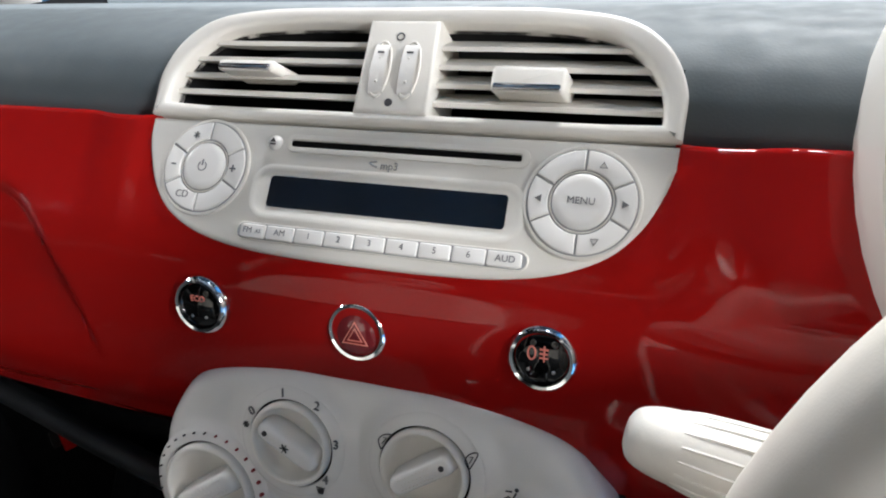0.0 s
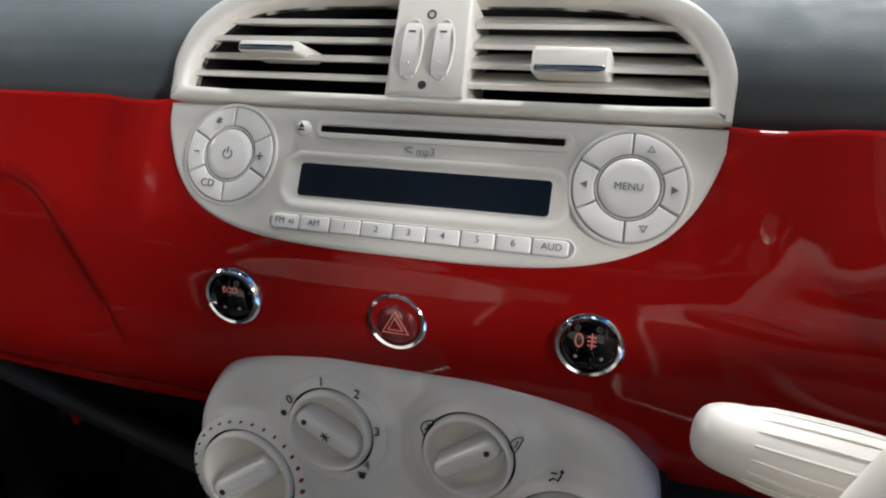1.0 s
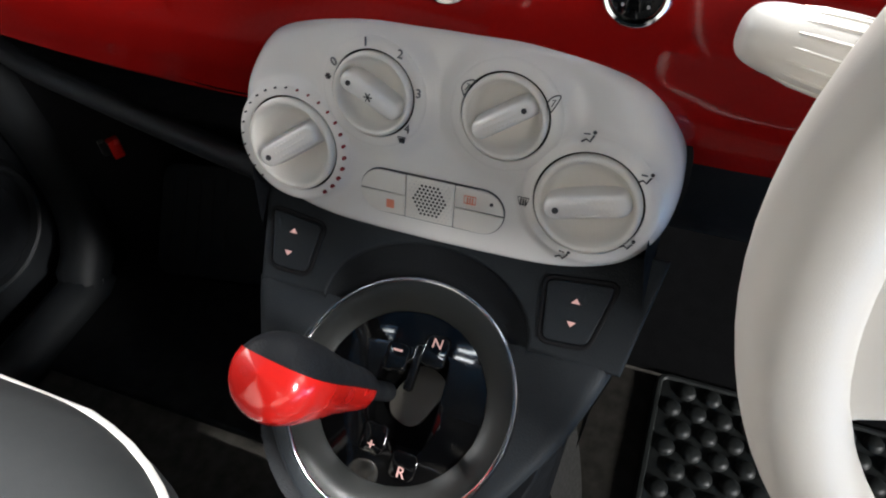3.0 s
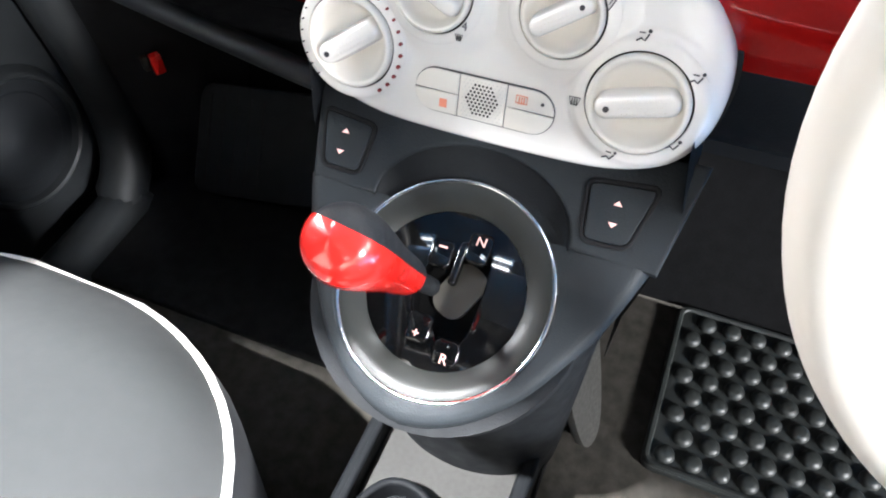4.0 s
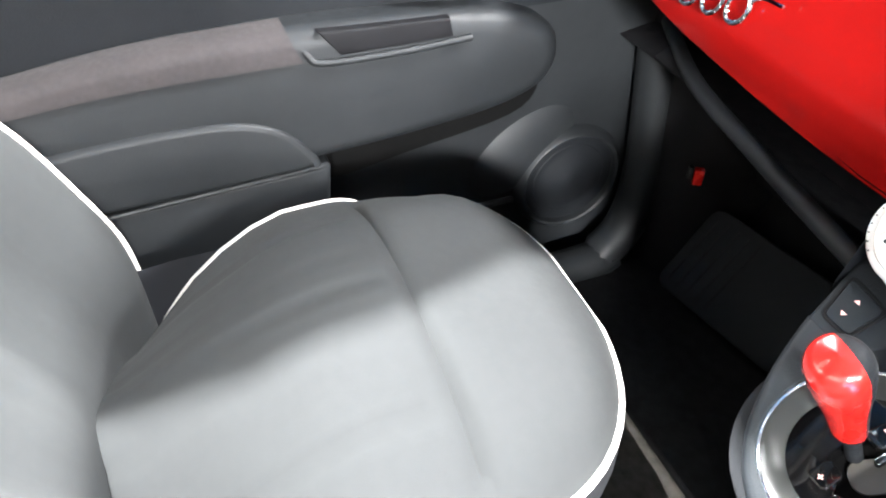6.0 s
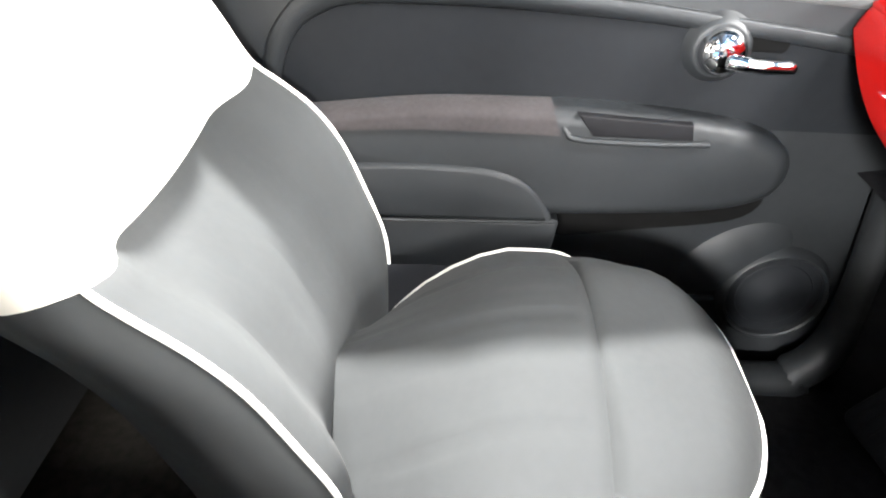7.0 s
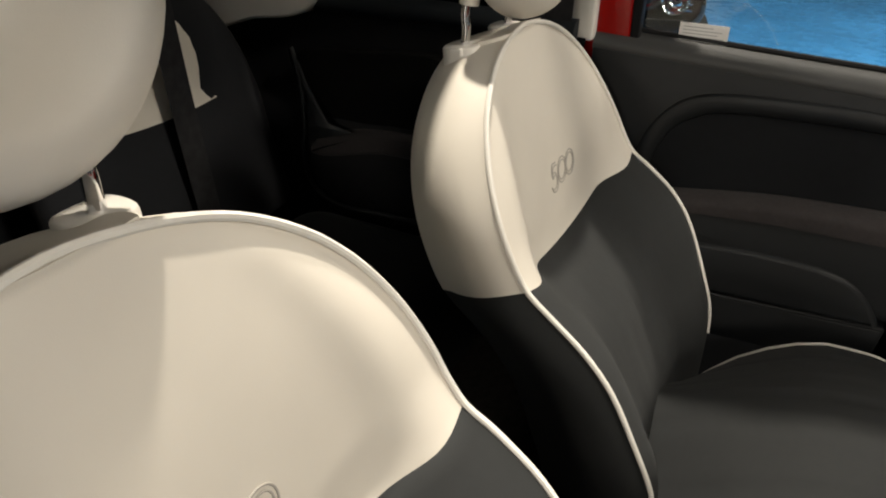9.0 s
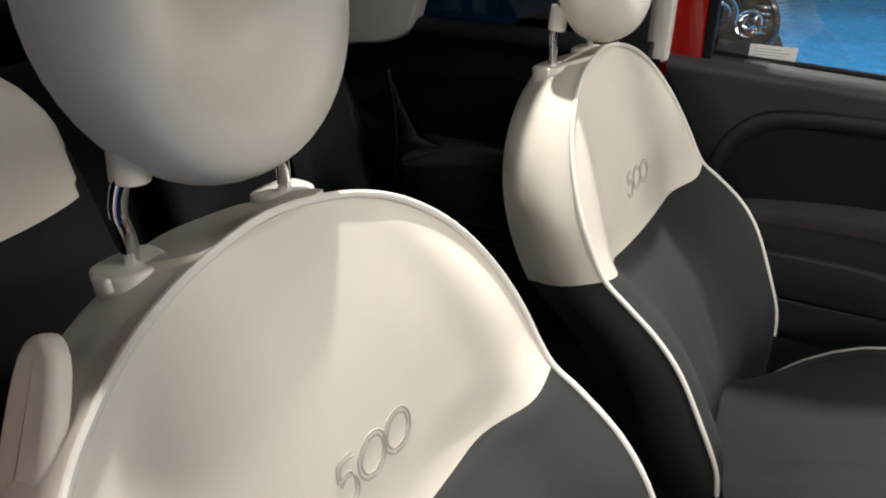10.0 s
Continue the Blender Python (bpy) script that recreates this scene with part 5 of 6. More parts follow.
def table(z):
    return interp(z, [(a, b) for a, b, c in PIPE]), interp(z, [(a, c) for a, b, c in PIPE]), interp(z, [(0.2, 0.15), (0.5, 0.112), (0.65, 0.104), (0.77, 0.085)])


def tilt_ring(ring, drop):
    """Lean the ring back so that the cut between the covers follows the seat."""
    py, w, zr, n = ring[24][1], ring[24][0], ring[0][2], len(ring)
    dip = 0.035 * math.exp(-((zr - 0.530) / 0.09) ** 2)
    return [(x, y, z - dip * max(0, 1 - (x / w) ** 2)) if (i <= 24 or i >= n - 24) else (x, y, z - drop * max(0, py - y)) for i, (x, y, z) in enumerate(ring)]


def headrest_mesh():
    prof = [(0, 0.006), (0.026, 0.008), (0.048, 0.020), (0.070, 0.041), (0.088, 0.049), (0.104, 0.044), (0.116, 0.032), (0.124, 0.012), (0.126, -0.006), (0.122, -0.024), (0.110, -0.040), (0.085, -0.050), (0.045, -0.055), (0, -0.056)]
    return lathe(smooth(prof, 3), 48)


def seat(cx, dy, dz, cushion_dx, cushion_dy, outer, head, name_label):
    s = thing("car_seat", name_label, "car seat", pose(cx, dy, dz), "front seats")
    zs_low = [0.14, 0.20] + [0.20 + 0.330 * k / 26 for k in range(1, 27)]
    bm = bmesh.new()
    loft(bm, [tilt_ring(section(z, *table(z)), 0.34) for z in zs_low], True, True, True)
    part("lower_cover", bm, FABRIC, s, "grey ribbed fabric backrest", 60)
    zs_up = [0.530 + (TOP_Z - 0.002 - 0.530) * math.sin(math.pi / 2 * k / 30) for k in range(31)]
    bm = bmesh.new()
    rows = [tilt_ring(section(z, *table(z)), 0.34) for z in zs_up]
    loft(bm, rows, True, True, True)
    part("upper_cover", bm, IVORY_LEATHER, s, "ivory leather upper backrest", 60)
    path = [(sg * w, y + 0.003, z) for sg in (1,) for z, y, w in PIPE[1:]]
    full = path + [(0.0, TOP_Y + 0.002, TOP_Z)] + [(-x, y, z) for x, y, z in path[::-1]]
    full = smooth(full, 4)
    part("piping", tube(full, 0.0034, 8), PIPING, s, "white piping along the backrest")
    # stitched emblem: three linked loops that follow the cover
    def cover_y(x, z):
        z0 = z
        for _ in range(6):
            py, w, dp = table(z0)
            dip = 0.035 * math.exp(-((z0 - 0.530) / 0.09) ** 2) * max(0, 1 - (x / w) ** 2)
            z0 = z + dip
        py, w, dp = table(z0)
        k, u, cy = smoothstep(0.60, 0.76, z0), abs(x) / w, py - hollow(z0)
        e = smoothstep(0.50, 0.97, u) if z0 < 0.56 else u ** 2.2
        return cy + (py - cy) * e + 0.010 * math.exp(-((u - 0.80) / 0.14) ** 2) * (1 - k)

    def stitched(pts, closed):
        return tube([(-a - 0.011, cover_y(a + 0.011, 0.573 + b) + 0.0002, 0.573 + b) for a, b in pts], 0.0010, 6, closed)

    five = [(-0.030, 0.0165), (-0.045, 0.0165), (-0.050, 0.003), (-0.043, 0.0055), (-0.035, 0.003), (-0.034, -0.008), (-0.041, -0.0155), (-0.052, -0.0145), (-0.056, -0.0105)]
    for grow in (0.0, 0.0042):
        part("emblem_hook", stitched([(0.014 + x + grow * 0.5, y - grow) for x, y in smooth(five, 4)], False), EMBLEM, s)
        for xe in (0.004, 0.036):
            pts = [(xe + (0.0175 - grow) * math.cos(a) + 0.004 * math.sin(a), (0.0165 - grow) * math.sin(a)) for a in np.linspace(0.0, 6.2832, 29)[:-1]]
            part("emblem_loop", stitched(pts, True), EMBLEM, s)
    # cushion
    CW = 0.241
    zp_t = [(-0.72, 0.09), (-0.62, 0.110), (-0.53, 0.198), (-0.468, 0.247), (-0.40, 0.278), (-0.30, 0.281), (-0.13, 0.278)]
    zc_t = [(-0.72, 0.235), (-0.62, 0.268), (-0.50, 0.325), (-0.40, 0.357), (-0.34, 0.362), (-0.318, 0.359), (-0.300, 0.354), (-0.25, 0.345), (-0.20, 0.332), (-0.16, 0.312), (-0.135, 0.295), (-0.125, 0.280)]

    def cw(y):
        if y < -0.34:
            return CW - 0.02 * smoothstep(-0.5, -0.7, y)
        return CW * max(0.0, 1 - ((y + 0.34) / 0.217) ** 2.6) ** (1 / 2.3)

    st_y = [-0.72, -0.68, -0.64, -0.60, -0.56, -0.52, -0.48, -0.44, -0.40, -0.37, -0.345, -0.334, -0.326, -0.318, -0.310, -0.302, -0.29, -0.27, -0.25, -0.23, -0.21, -0.19, -0.175, -0.16, -0.15, -0.14, -0.133, -0.128, -0.125]
    rows, edge_r, edge_l = [], [], []
    for y in st_y:
        w, zp, zc = max(cw(y), 0.004), interp(y, zp_t), interp(y, zc_t)
        row = []
        for i in range(-24, 25):
            u = i / 24
            e = 1 - abs(u) ** (1.3 + 0.35 * smoothstep(-0.48, -0.40, y) + 2.2 * smoothstep(-0.335, -0.27, y))
            zl = zp - (0.036 * math.exp(-((y + 0.262) / 0.04) ** 2) if u < 0 else 0)
            z = zl + (zc - zl) * e
            z -= 0.009 * math.exp(-((y + 0.318) / 0.007) ** 2) * smoothstep(0.98, 0.8, abs(u))
            x = w * u
            if -0.72 < y < -0.34 and abs(u) < 0.6:
                g = abs(((x / RIB) % 1.0) - 0.5)
                z -= 0.0050 * math.exp(-((0.5 - g) / 0.06) ** 2) * smoothstep(-0.64, -0.58, y)
            row.append((cushion_dx + x, y + cushion_dy, z - dz))
        rows.append(row)
        edge_r.append(row[-1]), edge_l.append(row[0])
    bm = bmesh.new()
    loft(bm, rows, False)
    part("cushion", bm, FABRIC, s, "light-struck grey fabric seat cushion", 60)
    loop = edge_l + edge_r[::-1][1:]
    loop = [p for p in loop]
    part("cushion_piping", tube(loop, 0.0038, 8), PIPING, s, "white piping round the cushion")
    bm = bmesh.new()
    mx = cushion_dx
    loft(bm, [[(mx + (x - mx) * k, -0.40 + cushion_dy + (y - cushion_dy + 0.40) * k2, (z if j == 0 else zz)) for x, y, z in loop] for j, (k, k2, zz) in enumerate(((1.0, 1.0, 0), (1.015, 1.02, 0.24), (0.97, 0.97, 0.10), (0.9, 0.9, 0.05)))], False)
    part("cushion_skirt", bm, FABRIC_SIDE, s, "dark fabric side of the cushion", 60)
    part("seat_base", box(cushion_dx - 0.19, cushion_dx + 0.19, -0.66, -0.24, -dz, 0.09, 0.02), BLACK, s, "black seat frame")
    # headrest on two chrome posts
    hx, hy, hz = head
    HR = basis((hx, hy, hz), (1, 0, 0), (0, -0.128, 0.992)) @ Matrix.Diagonal((0.89, 0.96, 0.94, 1))
    HRm = HR @ pose(0, 0, 0, 0, 180, 0)
    part("headrest", moved(headrest_mesh(), HRm), IVORY_LEATHER, s, "round ivory leather headrest", 80)
    for x in (-0.070, 0.070):
        pts = smooth([(x, -0.940, 0.70), (x, -0.936, 0.765), (x, -0.938, 0.790), (x * 0.96 + hx * 0.5, -0.930, 0.835), (x * 0.96 + hx, hy - 0.010, hz)], 5)
        part("post_boot", tube([(x * 0.97 + hx * 0.5, -0.935, hz - 0.098), (x * 0.96 + hx * 0.5, -0.934, hz - 0.088), (x * 0.96 + hx * 0.6, -0.932, hz - 0.065)], 0.0125, 14), IVORY_LEATHER, s, "ivory sleeve where the post enters the headrest", 60)
        part("post", tube(pts, 0.0058, 10), CHROME, s, "chrome headrest post", 80)
        bm = slab(smooth([(x - 0.020, -0.022), (x + 0.016, -0.022), (x + 0.022, 0.0), (x + 0.014, 0.020), (x - 0.014, 0.020), (x - 0.024, 0.0)], 4, True), -0.02, 0.005, 0.0035)
        g = part("post_guide", moved(bm, basis((0, -0.938, 0.745), (1, 0, 0), (0, 0.97, 0.10))), IVORY_PLASTIC, s, "ivory post guide", 60)
        if x > 0:
            part("guide_button", moved(box(0.016, 0.028, -0.010, 0.008, -0.006, 0.003, 0.003), basis((x - 0.003, -0.938, 0.746), (1, 0, 0), (0, 0.97, 0.10))), IVORY_PLASTIC, g)
    if outer > 0:
        part("side_cover", moved(slab(smooth([(0.0, 0.0), (0.014, 0.03), (0.016, 0.10), (0.012, 0.17), (0.0, 0.19), (-0.014, 0.17), (-0.016, 0.10), (-0.012, 0.03)], 4, True), 0, 0.012, 0.006, 4), basis((outer * 0.218, -0.885, 0.615), (0, outer, 0.05 * outer), (-0.48 * outer, -0.10, 0.87)) @ Matrix.Diagonal((1.5, 0.82, 0.9, 1))), IVORY_LEATHER, s, "ivory side cover on the backrest", 60)
    part("seat_lever", tube([(-0.262 + cushion_dx, -0.66, 0.20), (-0.268 + cushion_dx, -0.60, 0.215)], 0.009, 8), GREY_PLASTIC, s)
    return s


seat(-0.354, 0.0, 0.0, 0.026, -0.003, -1, (-0.003, -0.8965, 0.8957), "grey and ivory passenger seat with white piping and round headrest")
seat(0.352, 0.024, 0.020, -0.026, -0.080, 1, (-0.017, -0.9336, 0.9025), "grey and ivory driver's seat with white piping and round headrest")

# ---- rear ----
def rear_back(cx):
    r = thing("rear_seat_back", "rear seat back with ivory upper and black lower cover", "car seat", pose(cx, -1.57, 0), "rear seat backs")
    inward = -1 if cx > 0 else 1

    def ring(z, w_out, w_in, lift, sag):
        yy = -0.30 * (z - 0.45)
        pts = []
        for a in np.linspace(0, 2 * math.pi, 41)[:-1]:
            c, d = math.cos(a), math.sin(a)
            w = w_in if c * inward > 0 else w_out
            pts.append((w * c, yy + ((0.05 if d > 0 else 0.08) + lift) * math.copysign(abs(d) ** 0.6, d), z - sag * max(0, 1 - c * c)))
        return pts

    body_out = [(0.28, 0.290), (0.50, 0.300), (0.60, 0.285), (0.68, 0.245), (0.74, 0.180), (0.775, 0.050)]
    body_in = [(0.28, 0.250), (0.62, 0.234), (0.70, 0.205), (0.75, 0.150), (0.775, 0.060)]
    bm = bmesh.new()
    loft(bm, [ring(z, interp(z, body_out), interp(z, body_in), 0.0, 0.0) for z in [0.28 + 0.495 * math.sin(math.pi / 2 * k / 16) for k in range(17)]], True, True, True)
    part("body", bm, FABRIC_SIDE, r, "black fabric seat back", 60)
    top_out = [(0.53, 0.262), (0.60, 0.222), (0.69, 0.163), (0.74, 0.100), (0.780, 0.020)]
    top_in = [(0.53, 0.232), (0.64, 0.232), (0.71, 0.202), (0.752, 0.145), (0.780, 0.045)]
    bm = bmesh.new()
    loft(bm, [ring(z, interp(z, top_out), interp(z, top_in), 0.006, 0.018 * smoothstep(0.66, 0.57, z)) for z in [0.545 + 0.235 * math.sin(math.pi / 2 * k / 14) for k in range(15)]], True, True, True)
    part("upper_cover", bm, IVORY_LEATHER, r, "ivory upper cover", 60)
    bm = headrest_mesh()
    moved(bm, basis((-0.02, -0.03, 0.845), (1, 0, 0), (0, -0.2, 0.98)) @ pose(0, 0, 0, 0, 180, 0) @ Matrix.Diagonal((0.72, 0.6, 0.6, 1)))
    part("headrest", bm, IVORY_LEATHER, r, "ivory rear headrest", 80)


rear_back(-0.31)
rear_back(0.31)
solo("rear_cushion", slab(rrect(1.16, 0.44, 0.08, 6, 0, -1.22), 0.10, 0.30, 0.07, 5), FABRIC, "dark fabric rear seat cushion", "car seat", sharp=60)
bm = bmesh.new()
loft(bm, [[(x - 0.026, y, z), (x - 0.026, y + 0.002, z), (x + 0.026, y + 0.002, z), (x + 0.026, y, z)] for x, y, z in smooth([(-0.352, -1.58, 1.02), (-0.342, -1.54, 0.80), (-0.332, -1.505, 0.55), (-0.325, -1.47, 0.34)], 5)], True, True, True)
solo("rear_belt", bm, BELT, "black seat belt webbing over the rear seat", "seat belt")
bm = bmesh.new()
loft(bm, [[(x, y - 0.024, z), (x + 0.002, y - 0.024, z), (x + 0.002, y + 0.024, z), (x, y + 0.024, z)] for x, y, z in smooth([(-0.640, -0.93, 1.0), (-0.638, -0.93, 0.6), (-0.625, -0.90, 0.1)], 5)], True, True, True)
solo("front_belt", bm, BELT, "black seat belt webbing on the pillar", "seat belt")
bm = slab(smooth([(-1.43, 0.400), (-1.40, 0.440), (-1.30, 0.470), (-1.18, 0.478), (-1.10, 0.470), (-1.10, 0.430), (-1.25, 0.428), (-1.38, 0.398)], 4, True), 0.0, 0.045, 0.012, 4)
solo("trim_pad_rear", moved(bm, basis((-0.625, 0, 0), (0, 1, 0), (0, 0, 1))), BROWN_CLOTH, "brown-grey cloth pad on the rear side trim", "trim", kind="structure")
# plate laid on the trim; the recess's shade is painted as its colour
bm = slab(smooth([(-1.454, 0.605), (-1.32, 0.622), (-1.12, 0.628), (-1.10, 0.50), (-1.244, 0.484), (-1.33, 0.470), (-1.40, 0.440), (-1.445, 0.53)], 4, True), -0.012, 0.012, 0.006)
solo("recess_shade_rear", moved(bm, basis((-0.612, 0, 0), (0, 1, 0), (0, 0, 1))), HOLE, "near-black plate standing in for the shaded recess in the rear side trim", "trim", kind="structure")
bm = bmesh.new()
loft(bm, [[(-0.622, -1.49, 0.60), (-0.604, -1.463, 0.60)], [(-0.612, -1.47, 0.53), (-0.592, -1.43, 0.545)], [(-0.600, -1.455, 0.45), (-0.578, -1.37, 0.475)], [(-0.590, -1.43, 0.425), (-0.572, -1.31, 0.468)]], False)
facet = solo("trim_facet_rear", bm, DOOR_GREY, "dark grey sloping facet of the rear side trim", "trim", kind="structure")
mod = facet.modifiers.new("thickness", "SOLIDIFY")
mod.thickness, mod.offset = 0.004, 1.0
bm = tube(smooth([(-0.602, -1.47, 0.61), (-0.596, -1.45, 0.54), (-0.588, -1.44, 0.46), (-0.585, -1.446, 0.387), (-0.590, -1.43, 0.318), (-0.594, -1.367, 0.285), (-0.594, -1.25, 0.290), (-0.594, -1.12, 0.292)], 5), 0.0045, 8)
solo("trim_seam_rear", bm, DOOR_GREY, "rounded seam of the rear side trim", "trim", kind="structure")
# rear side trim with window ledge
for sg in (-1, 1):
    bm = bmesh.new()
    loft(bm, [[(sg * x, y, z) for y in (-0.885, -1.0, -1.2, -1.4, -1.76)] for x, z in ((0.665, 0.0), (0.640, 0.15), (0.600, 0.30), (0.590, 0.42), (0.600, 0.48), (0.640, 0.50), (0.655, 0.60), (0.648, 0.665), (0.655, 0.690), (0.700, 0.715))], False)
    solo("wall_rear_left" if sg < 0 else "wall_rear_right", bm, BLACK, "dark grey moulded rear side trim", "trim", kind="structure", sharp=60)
    bm = tube([(sg * 0.648, -0.90, 0.700), (sg * 0.648, -1.2, 0.703), (sg * 0.640, -1.60, 0.700)], 0.022, 10)
    solo("ledge_left" if sg < 0 else "ledge_right", bm, GREY_PLASTIC, "grey ledge below the rear side window", "trim", kind="structure")
    q = solo("window_rear_left" if sg < 0 else "window_rear_right", moved(box(-1.60, -0.90, 0.70, 1.15, 0, 0.004), basis((sg * 0.69, 0, 0), (0, 1, 0), (0, 0, 1))), DARK_GLASS, "tinted rear side window", "window", kind="structure")
    # pillars
    bm = slab([(-0.885, 0.0), (-0.822, 0.0), (-0.815, 0.66), (-0.84, 1.16), (-0.905, 1.16)], -0.02, 0.018, 0.004)
    solo("pillar_left" if sg < 0 else "pillar_right", moved(bm, basis((sg * 0.695, 0, 0), (0, 1, 0), (0, 0, 1))), RED_PAINT, "red painted door pillar", "pillar", kind="structure")
    seal = slab([(-0.818, 0.665), (-0.803, 0.665), (-0.806, 1.15), (-0.832, 1.15)], -0.012, 0.012, 0.004)
    solo("window_seal_left" if sg < 0 else "window_seal_right", moved(seal, basis((sg * 0.690, 0, 0), (0, 1, 0), (0, 0, 1))), BLACK, "black rubber seal between pillar and door window", "trim", kind="structure")
    bm = slab(rrect(0.062, 0.46, 0.008, 4, -0.905, 0.915), 0, 0.02, 0.006)
    if sg < 0:
        bm = moved(bm, basis((-0.675, 0, 0), (0, 1, 0), (0, 0, 1)))
    else:
        bm = moved(bm, basis((0.655, 0, 0), (0, 1, 0), (0, 0, 1)))
    solo("pillar_trim_left" if sg < 0 else "pillar_trim_right", bm, IVORY_PLASTIC, "ivory pillar trim", "trim", kind="structure")
    # roof rail and windscreen pillar
    bm = tube(smooth([(sg * 0.64, 0.42, 0.66), (sg * 0.62, 0.18, 0.90), (sg * 0.58, -0.10, 1.12), (sg * 0.565, -0.40, 1.20), (sg * 0.565, -0.90, 1.21), (sg * 0.56, -1.40, 1.15), (sg * 0.58, -1.72, 0.80)], 6), 0.035, 10)
    solo("roof_rail_left" if sg < 0 else "roof_rail_right", bm, HEADLINER, "pale roof rail and windscreen pillar", "pillar", kind="structure")
solo("rear_sill_right", box(0.60, 0.70, -0.83, 0.16, -0.03, 0.03, 0.01), GREY_PLASTIC, "grey sill below the driver's door opening", "trim", kind="structure")
def roof_point(x, y, lift=0.0):
    return (x, y, 1.20 + 0.035 * math.cos(math.pi * x / 1.14) + 0.02 * math.sin(math.pi * (y + 0.12) / -1.36) + lift)


def opening(y):
    """Half the width of the roof opening, shaped to throw the seat's shadow edge."""
    return interp(y, [(-1.08, 0.520), (-0.90, 0.490), (-0.80, 0.445), (-0.725, 0.422), (-0.64, 0.418), (-0.58, 0.435), (-0.52, 0.468), (-0.48, 0.490)])


# roof is out of view; its edges are set to bound the lamp's light
ROOF_Y = [-0.12, -0.30, -0.48, -0.52, -0.55, -0.58, -0.61, -0.64, -0.725, -0.80, -0.90, -1.00, -1.2, -1.34, -1.48]
for sg in (-1, 1):
    bm = bmesh.new()
    loft(bm, [[roof_point(sg * (opening(y) + (0.69 - opening(y)) * k / 4), y) for k in range(5)] for y in ROOF_Y[2:12]], False)
    rr_ob = solo("ceiling_left" if sg < 0 else "ceiling_right", bm, HEADLINER, "cloth headliner beside the glass roof", "ceiling", kind="structure")
    mod = rr_ob.modifiers.new("thickness", "SOLIDIFY")
    mod.thickness, mod.offset = 0.03, 0.0
for nm, rows_y in (("ceiling_front", ROOF_Y[:3]), ("ceiling_rear", ROOF_Y[11:])):
    bm = bmesh.new()
    loft(bm, [[roof_point(-0.69 + 1.38 * k / 12, y) for k in range(13)] for y in rows_y], False)
    rr_ob = solo(nm, bm, HEADLINER, "cloth headliner", "ceiling", kind="structure")
    mod = rr_ob.modifiers.new("thickness", "SOLIDIFY")
    mod.thickness, mod.offset = 0.03, 0.0
bm = bmesh.new()
loft(bm, [[roof_point(opening(y) * (k / 6 - 1), y, 0.004) for k in range(13)] for y in ROOF_Y[2:12]], False)
rg = solo("window_roof", bm, ROOF_GLASS, "fixed glass roof panel", "window", kind="structure")
rg.visible_shadow = False
bm = grid(lambda a, b: (-0.60 + 1.20 * a, 0.44 - 0.54 * b, 0.67 + 0.47 * b + 0.03 * math.sin(math.pi * b)), 9, 9)
ws = solo("windscreen", bm, GLASS, "clear windscreen", "window", kind="structure")
ws.visible_shadow = False
bm = grid(lambda a, b: (-0.60 + 1.20 * a, -1.74 + 0.30 * b, 0.72 + 0.46 * b), 5, 5)
solo("window_rear", bm, DARK_GLASS, "tinted rear window", "window", kind="structure")
solo("wall_tail", box(-0.68, 0.68, -1.80, -1.74, -0.03, 0.74), DARK_GREY, "dark tailgate trim", "trim", kind="structure")

# out of view; added to keep lamp light from leaking into the footwell
solo("cowl_side_right", box(0.64, 0.70, 0.182, 0.46, -0.03, 0.70), DARK_GREY, "dark grey cowl side trim", "trim", kind="structure")
# open driver's door and the rear pillar trim
SWING = Vector((-math.sin(radians(66)), math.cos(radians(66)), 0))
dr = thing("door_right", "grey driver's door panel, swung wide open", "car door", basis(Vector((0.705, 0.18, 0)) - 0.18 * SWING, SWING, (0, 0, 1)))
part("door_panel", slab([(-0.875, 0.0), (0.18, 0.0), (0.18, 0.63), (-0.875, 0.68)], 0.0, 0.03, 0.004), DOOR_GREY, dr, "grey grained door panel")
part("sill_cap", tube([(-0.87, 0.682, 0.015), (0.17, 0.634, 0.015)], 0.016, 10), GREY_PLASTIC, dr)
part("outer_skin", slab([(-0.875, 0.69), (-0.875, -0.05), (0.15, -0.05), (0.15, 0.65)], 0.045, 0.09, 0.01), RED_PAINT, dr, "red outer door skin")
dp = part("pane", box(-0.82, 0.12, 0.66, 1.16, 0.036, 0.040), GLASS, dr, "clear side window pane")
dp.visible_shadow = False
bm = slab(smooth([(-1.72, 0.63), (-1.57, 0.652), (-1.47, 0.668), (-1.42, 0.695), (-1.395, 0.75), (-1.33, 0.95), (-1.42, 1.15), (-1.66, 1.10), (-1.74, 0.85)], 4, True), -0.03, 0.012, 0.008)
solo("pillar_trim_rear_left", moved(bm, basis((-0.620, 0, 0), (0, 1, 0), (0, 0, 1))), IVORY_PLASTIC, "ivory rear pillar trim", "trim", kind="structure")

# ---- the hall ----
G = -0.32
solo("ground", box(-16, 16, -16, 16, G - 0.1, G), BLUE_FLOOR, "glossy blue hall floor", "floor", kind="structure")
solo("hall_ceiling", box(-16, 16, -16, 16, 3.45, 3.55), HALL_DARK, "dark hall ceiling", "ceiling", kind="structure")
for nm, b in (("hall_wall_west", (-16, -15.9, -16, 16)), ("hall_wall_east", (15.9, 16, -16, 16)), ("hall_wall_south", (-16, 16, -16, -15.9)), ("hall_wall_north", (-16, 16, 15.9, 16))):
    solo(nm, box(*b, G, 3.45), WALL_WHITE, "white hall wall", "wall", kind="structure")
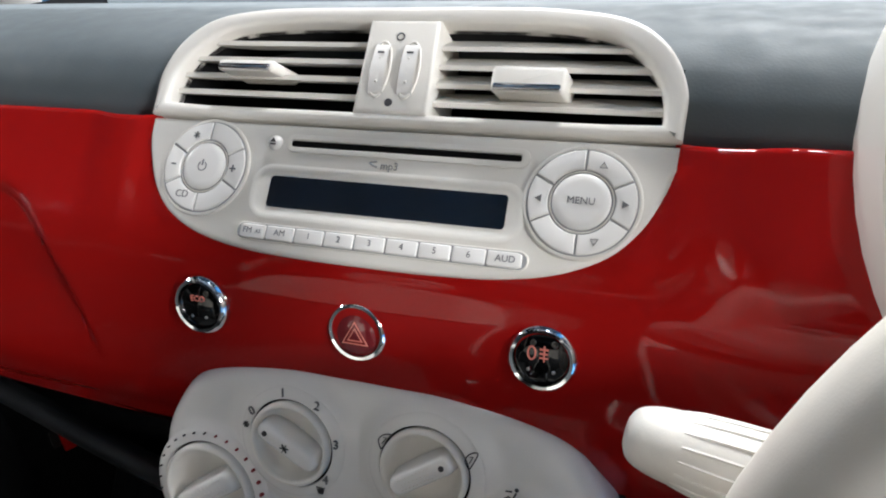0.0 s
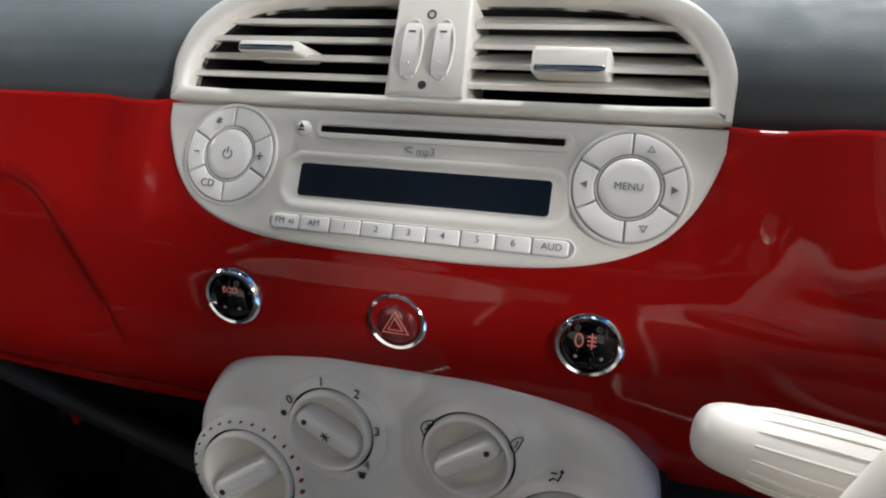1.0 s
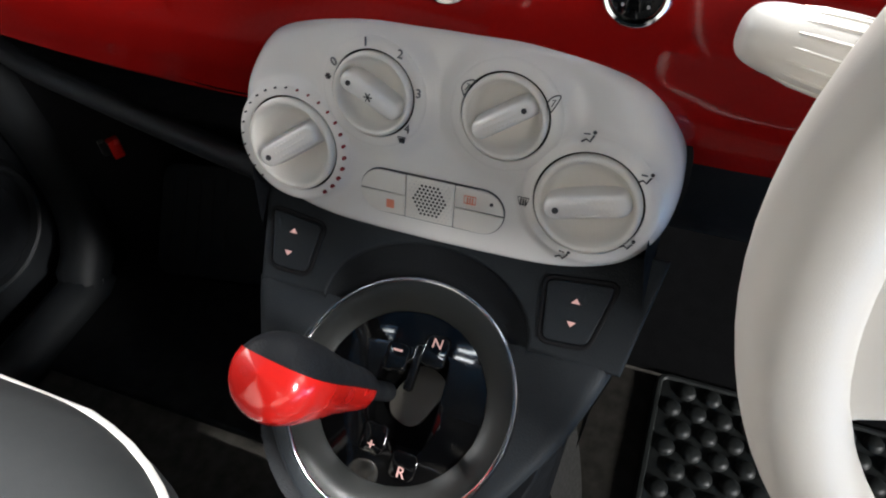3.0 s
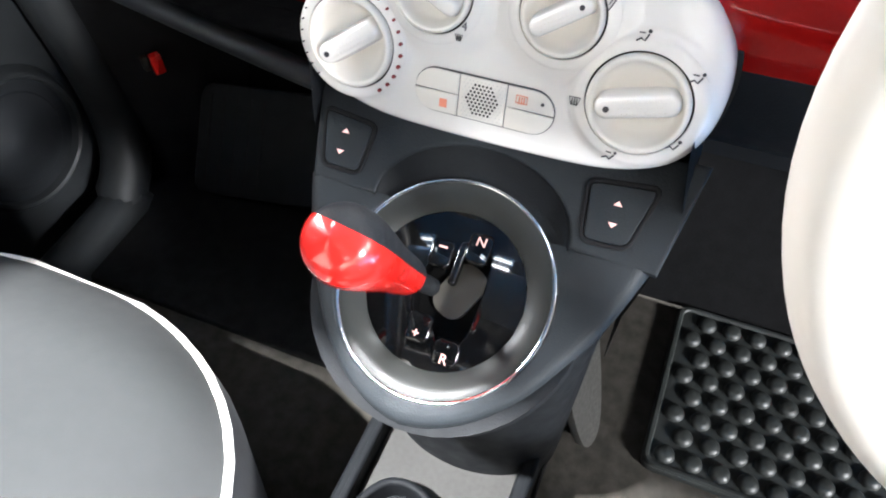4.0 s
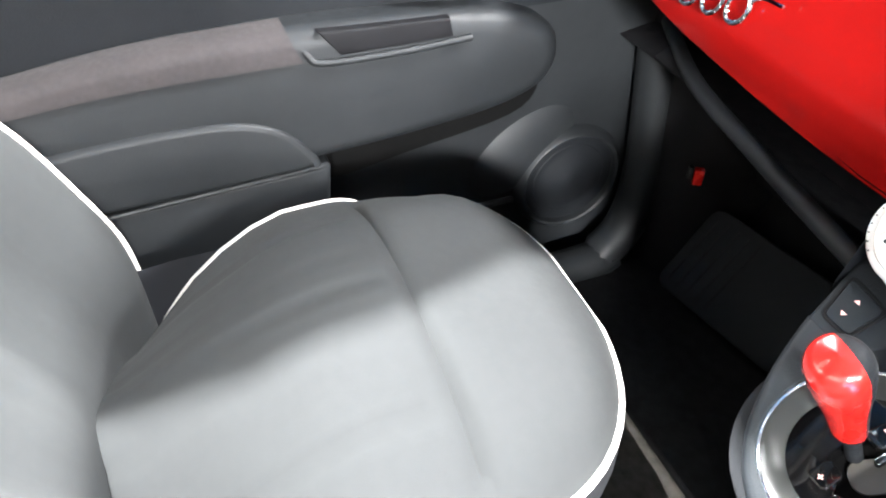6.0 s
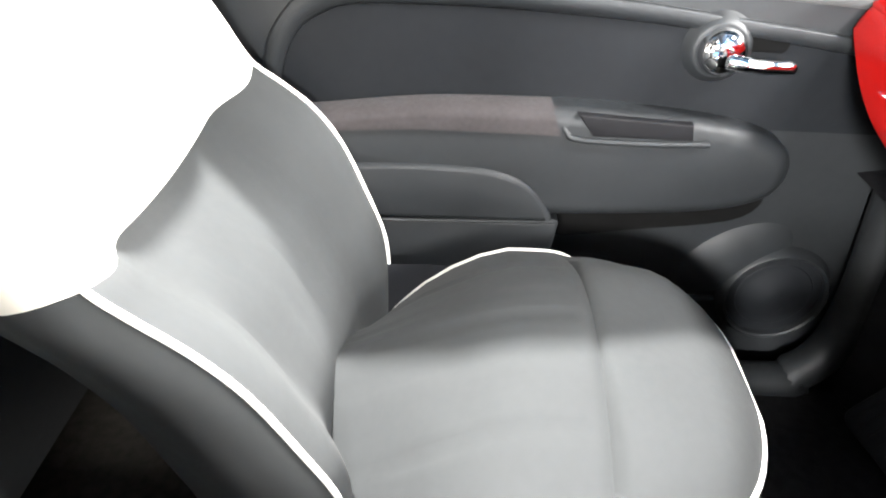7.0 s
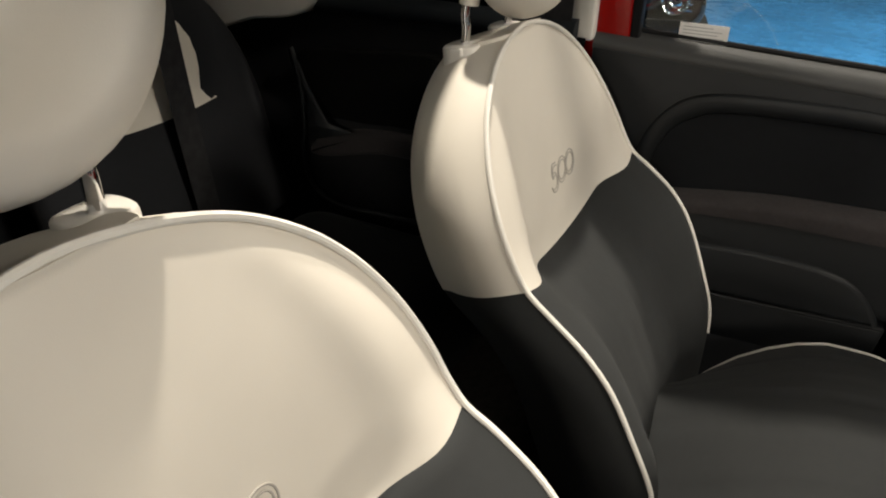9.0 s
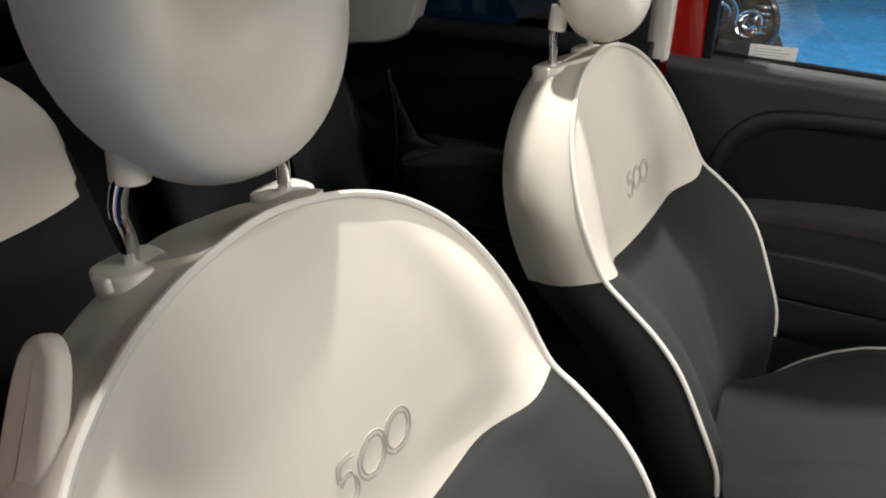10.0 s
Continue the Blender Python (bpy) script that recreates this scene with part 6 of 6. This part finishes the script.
# bodies for the added soft fill panels
for x, y, w in FILL_PANELS:
    c = thing("fill_panel", "added white fill panel under the ceiling, out of view", "ceiling light", pose(x, y, 3.42), "hall ceiling lights")
    part("light_frame", frame_slab(rrect(0.72, 1.32, 0.02, 3)[::1], rrect(0.60, 1.20, 0.01, 3), -0.05, 0.03, 0.004), SILVER_PAINT, c)
    part("diffuser", box(-0.6 / 2, 0.6 / 2, -0.6, 0.6, 0.0, 0.02), LAMP_PANEL, c)
for x, y in ((-1.65, -0.12), (0.25, -0.20)):
    c = thing("tube_light", "three-tube ceiling light under the hall ceiling", "ceiling light", pose(x, y, 3.40), "hall ceiling lights")
    part("housing", box(-0.24, 0.24, -0.30, 0.30, 0.0, 0.05, 0.01), SILVER_PAINT, c)
    for k in (-1, 0, 1):
        part("tube", tube([(-0.19, 0.17 * k, -0.03), (0.19, 0.17 * k, -0.03)], 0.028, 10), LAMP_PANEL, c)
# bodies for the added fill lamps on the driver's side
for at, w in SIDE_FILLS:
    c = thing("fill_light", "added square fill light, out of view on the driver's side", "floodlight", look(at, (0, 0, 0.6)), "hall ceiling lights")
    part("light_frame", frame_slab(rrect(1.32, 1.32, 0.04, 3), rrect(1.22, 1.22, 0.02, 3), 0.0, 0.08, 0.004), SILVER_PAINT, c)
    part("diffuser", box(-0.6, 0.6, -0.6, 0.6, 0.02, 0.04), LAMP_PANEL, c)
for x, y, z, sz, w in ROOF_LAMPS:
    c = thing("spot_light", "small square spotlight hanging on a rod over the car", "ceiling light", pose(x, y, z + 0.06), "hall ceiling lights")
    part("light_frame", frame_slab(rrect(sz + 0.08, sz + 0.08, 0.02, 3), rrect(sz + 0.01, sz + 0.01, 0.005, 3), -0.05, 0.03, 0.004), SILVER_PAINT, c)
    part("diffuser", box(-sz / 2, sz / 2, -sz / 2, sz / 2, 0.0, 0.02), LAMP_PANEL, c)
    part("rod", tube([(0, 0, 0.02), (0, 0, 3.46 - z - 0.06)], 0.008, 8), SILVER_PAINT, c)
c = thing("track_spotlight", "small round spotlight hanging on a rod over the driver's seat", "ceiling light", pose(*TRACK_SPOT), "hall ceiling lights")
tilt = pose(*TRACK_SPOT).inverted() @ look(TRACK_SPOT, TRACK_AIM)
part("can", moved(lathe([(0.046, -0.005), (0.05, 0.0), (0.05, 0.12), (0.03, 0.14), (0.0, 0.14)], 28), tilt), SILVER_PAINT, c)
part("diffuser", moved(lathe([(0.0, 0.012), (0.045, 0.012)], 24), tilt), LAMP_PANEL, c)
part("rod", tube([tilt @ Vector((0, 0, 0.13)), (-0.03, -0.03, 0.22), (-0.03, -0.03, 0.71)], 0.008, 8), SILVER_PAINT, c)
# neighbouring car: only its lamp corner shows
nb = thing("parked_car", "dark glossy car front corner with a chrome headlamp", "car", pose(-2.2, -1.0, 0.0))
o = smooth([(-0.9, 0.0), (-0.9, 0.62), (-0.5, 0.72), (0.0, 0.66), (0.16, 0.50), (0.18, 0.2), (0.12, 0.0)], 5)
bm = slab(o, -0.8, 0.0, 0.06, 4)
part("body", moved(bm, basis((0.05, -0.10, -0.25), (0, 1, 0), (0, 0, 1))), BLACK_GLOSS, nb, "dark glossy bumper and wing")
bm = slab(smooth([(-0.24, 0.02), (-0.22, 0.22), (-0.08, 0.27), (0.06, 0.20), (0.09, 0.06), (-0.04, -0.02)], 5, True), 0, 0.03, 0.02)
head_lamp = part("headlamp", moved(bm, basis((0.045, 0.02, 0.40), (0, 1, 0), (0, 0, 1))), BLACK_GLOSS, nb, "dark glassy headlamp with chrome bowls")
for y, z, r in ((-0.085, 0.545, 0.062), (-0.125, 0.452, 0.040), (0.020, 0.520, 0.044)):
    at = basis((0.077, y, z), (0, 1, 0), (0, 0, 1))
    bowl = [(0.0, -0.022), (0.18, -0.022), (0.20, -0.010), (0.30, -0.010), (0.34, -0.018), (0.60, -0.012), (0.84, 0.002), (0.98, 0.016), (1.06, 0.018), (1.10, 0.006)]
    part("lamp_bowl", moved(lathe([(k * r, d + 0.022) for k, d in bowl], 32), at), CHROME, head_lamp, "chrome lamp bowl")
for k in range(5):
    part("lamp_rib", moved(box(0.055, 0.105, 0.125 + 0.022 * k, 0.132 + 0.022 * k, 0.028, 0.040, 0.003), basis((0.045, -0.03, 0.36), (0, 1, 0), (0, 0, 1))), CHROME, head_lamp)
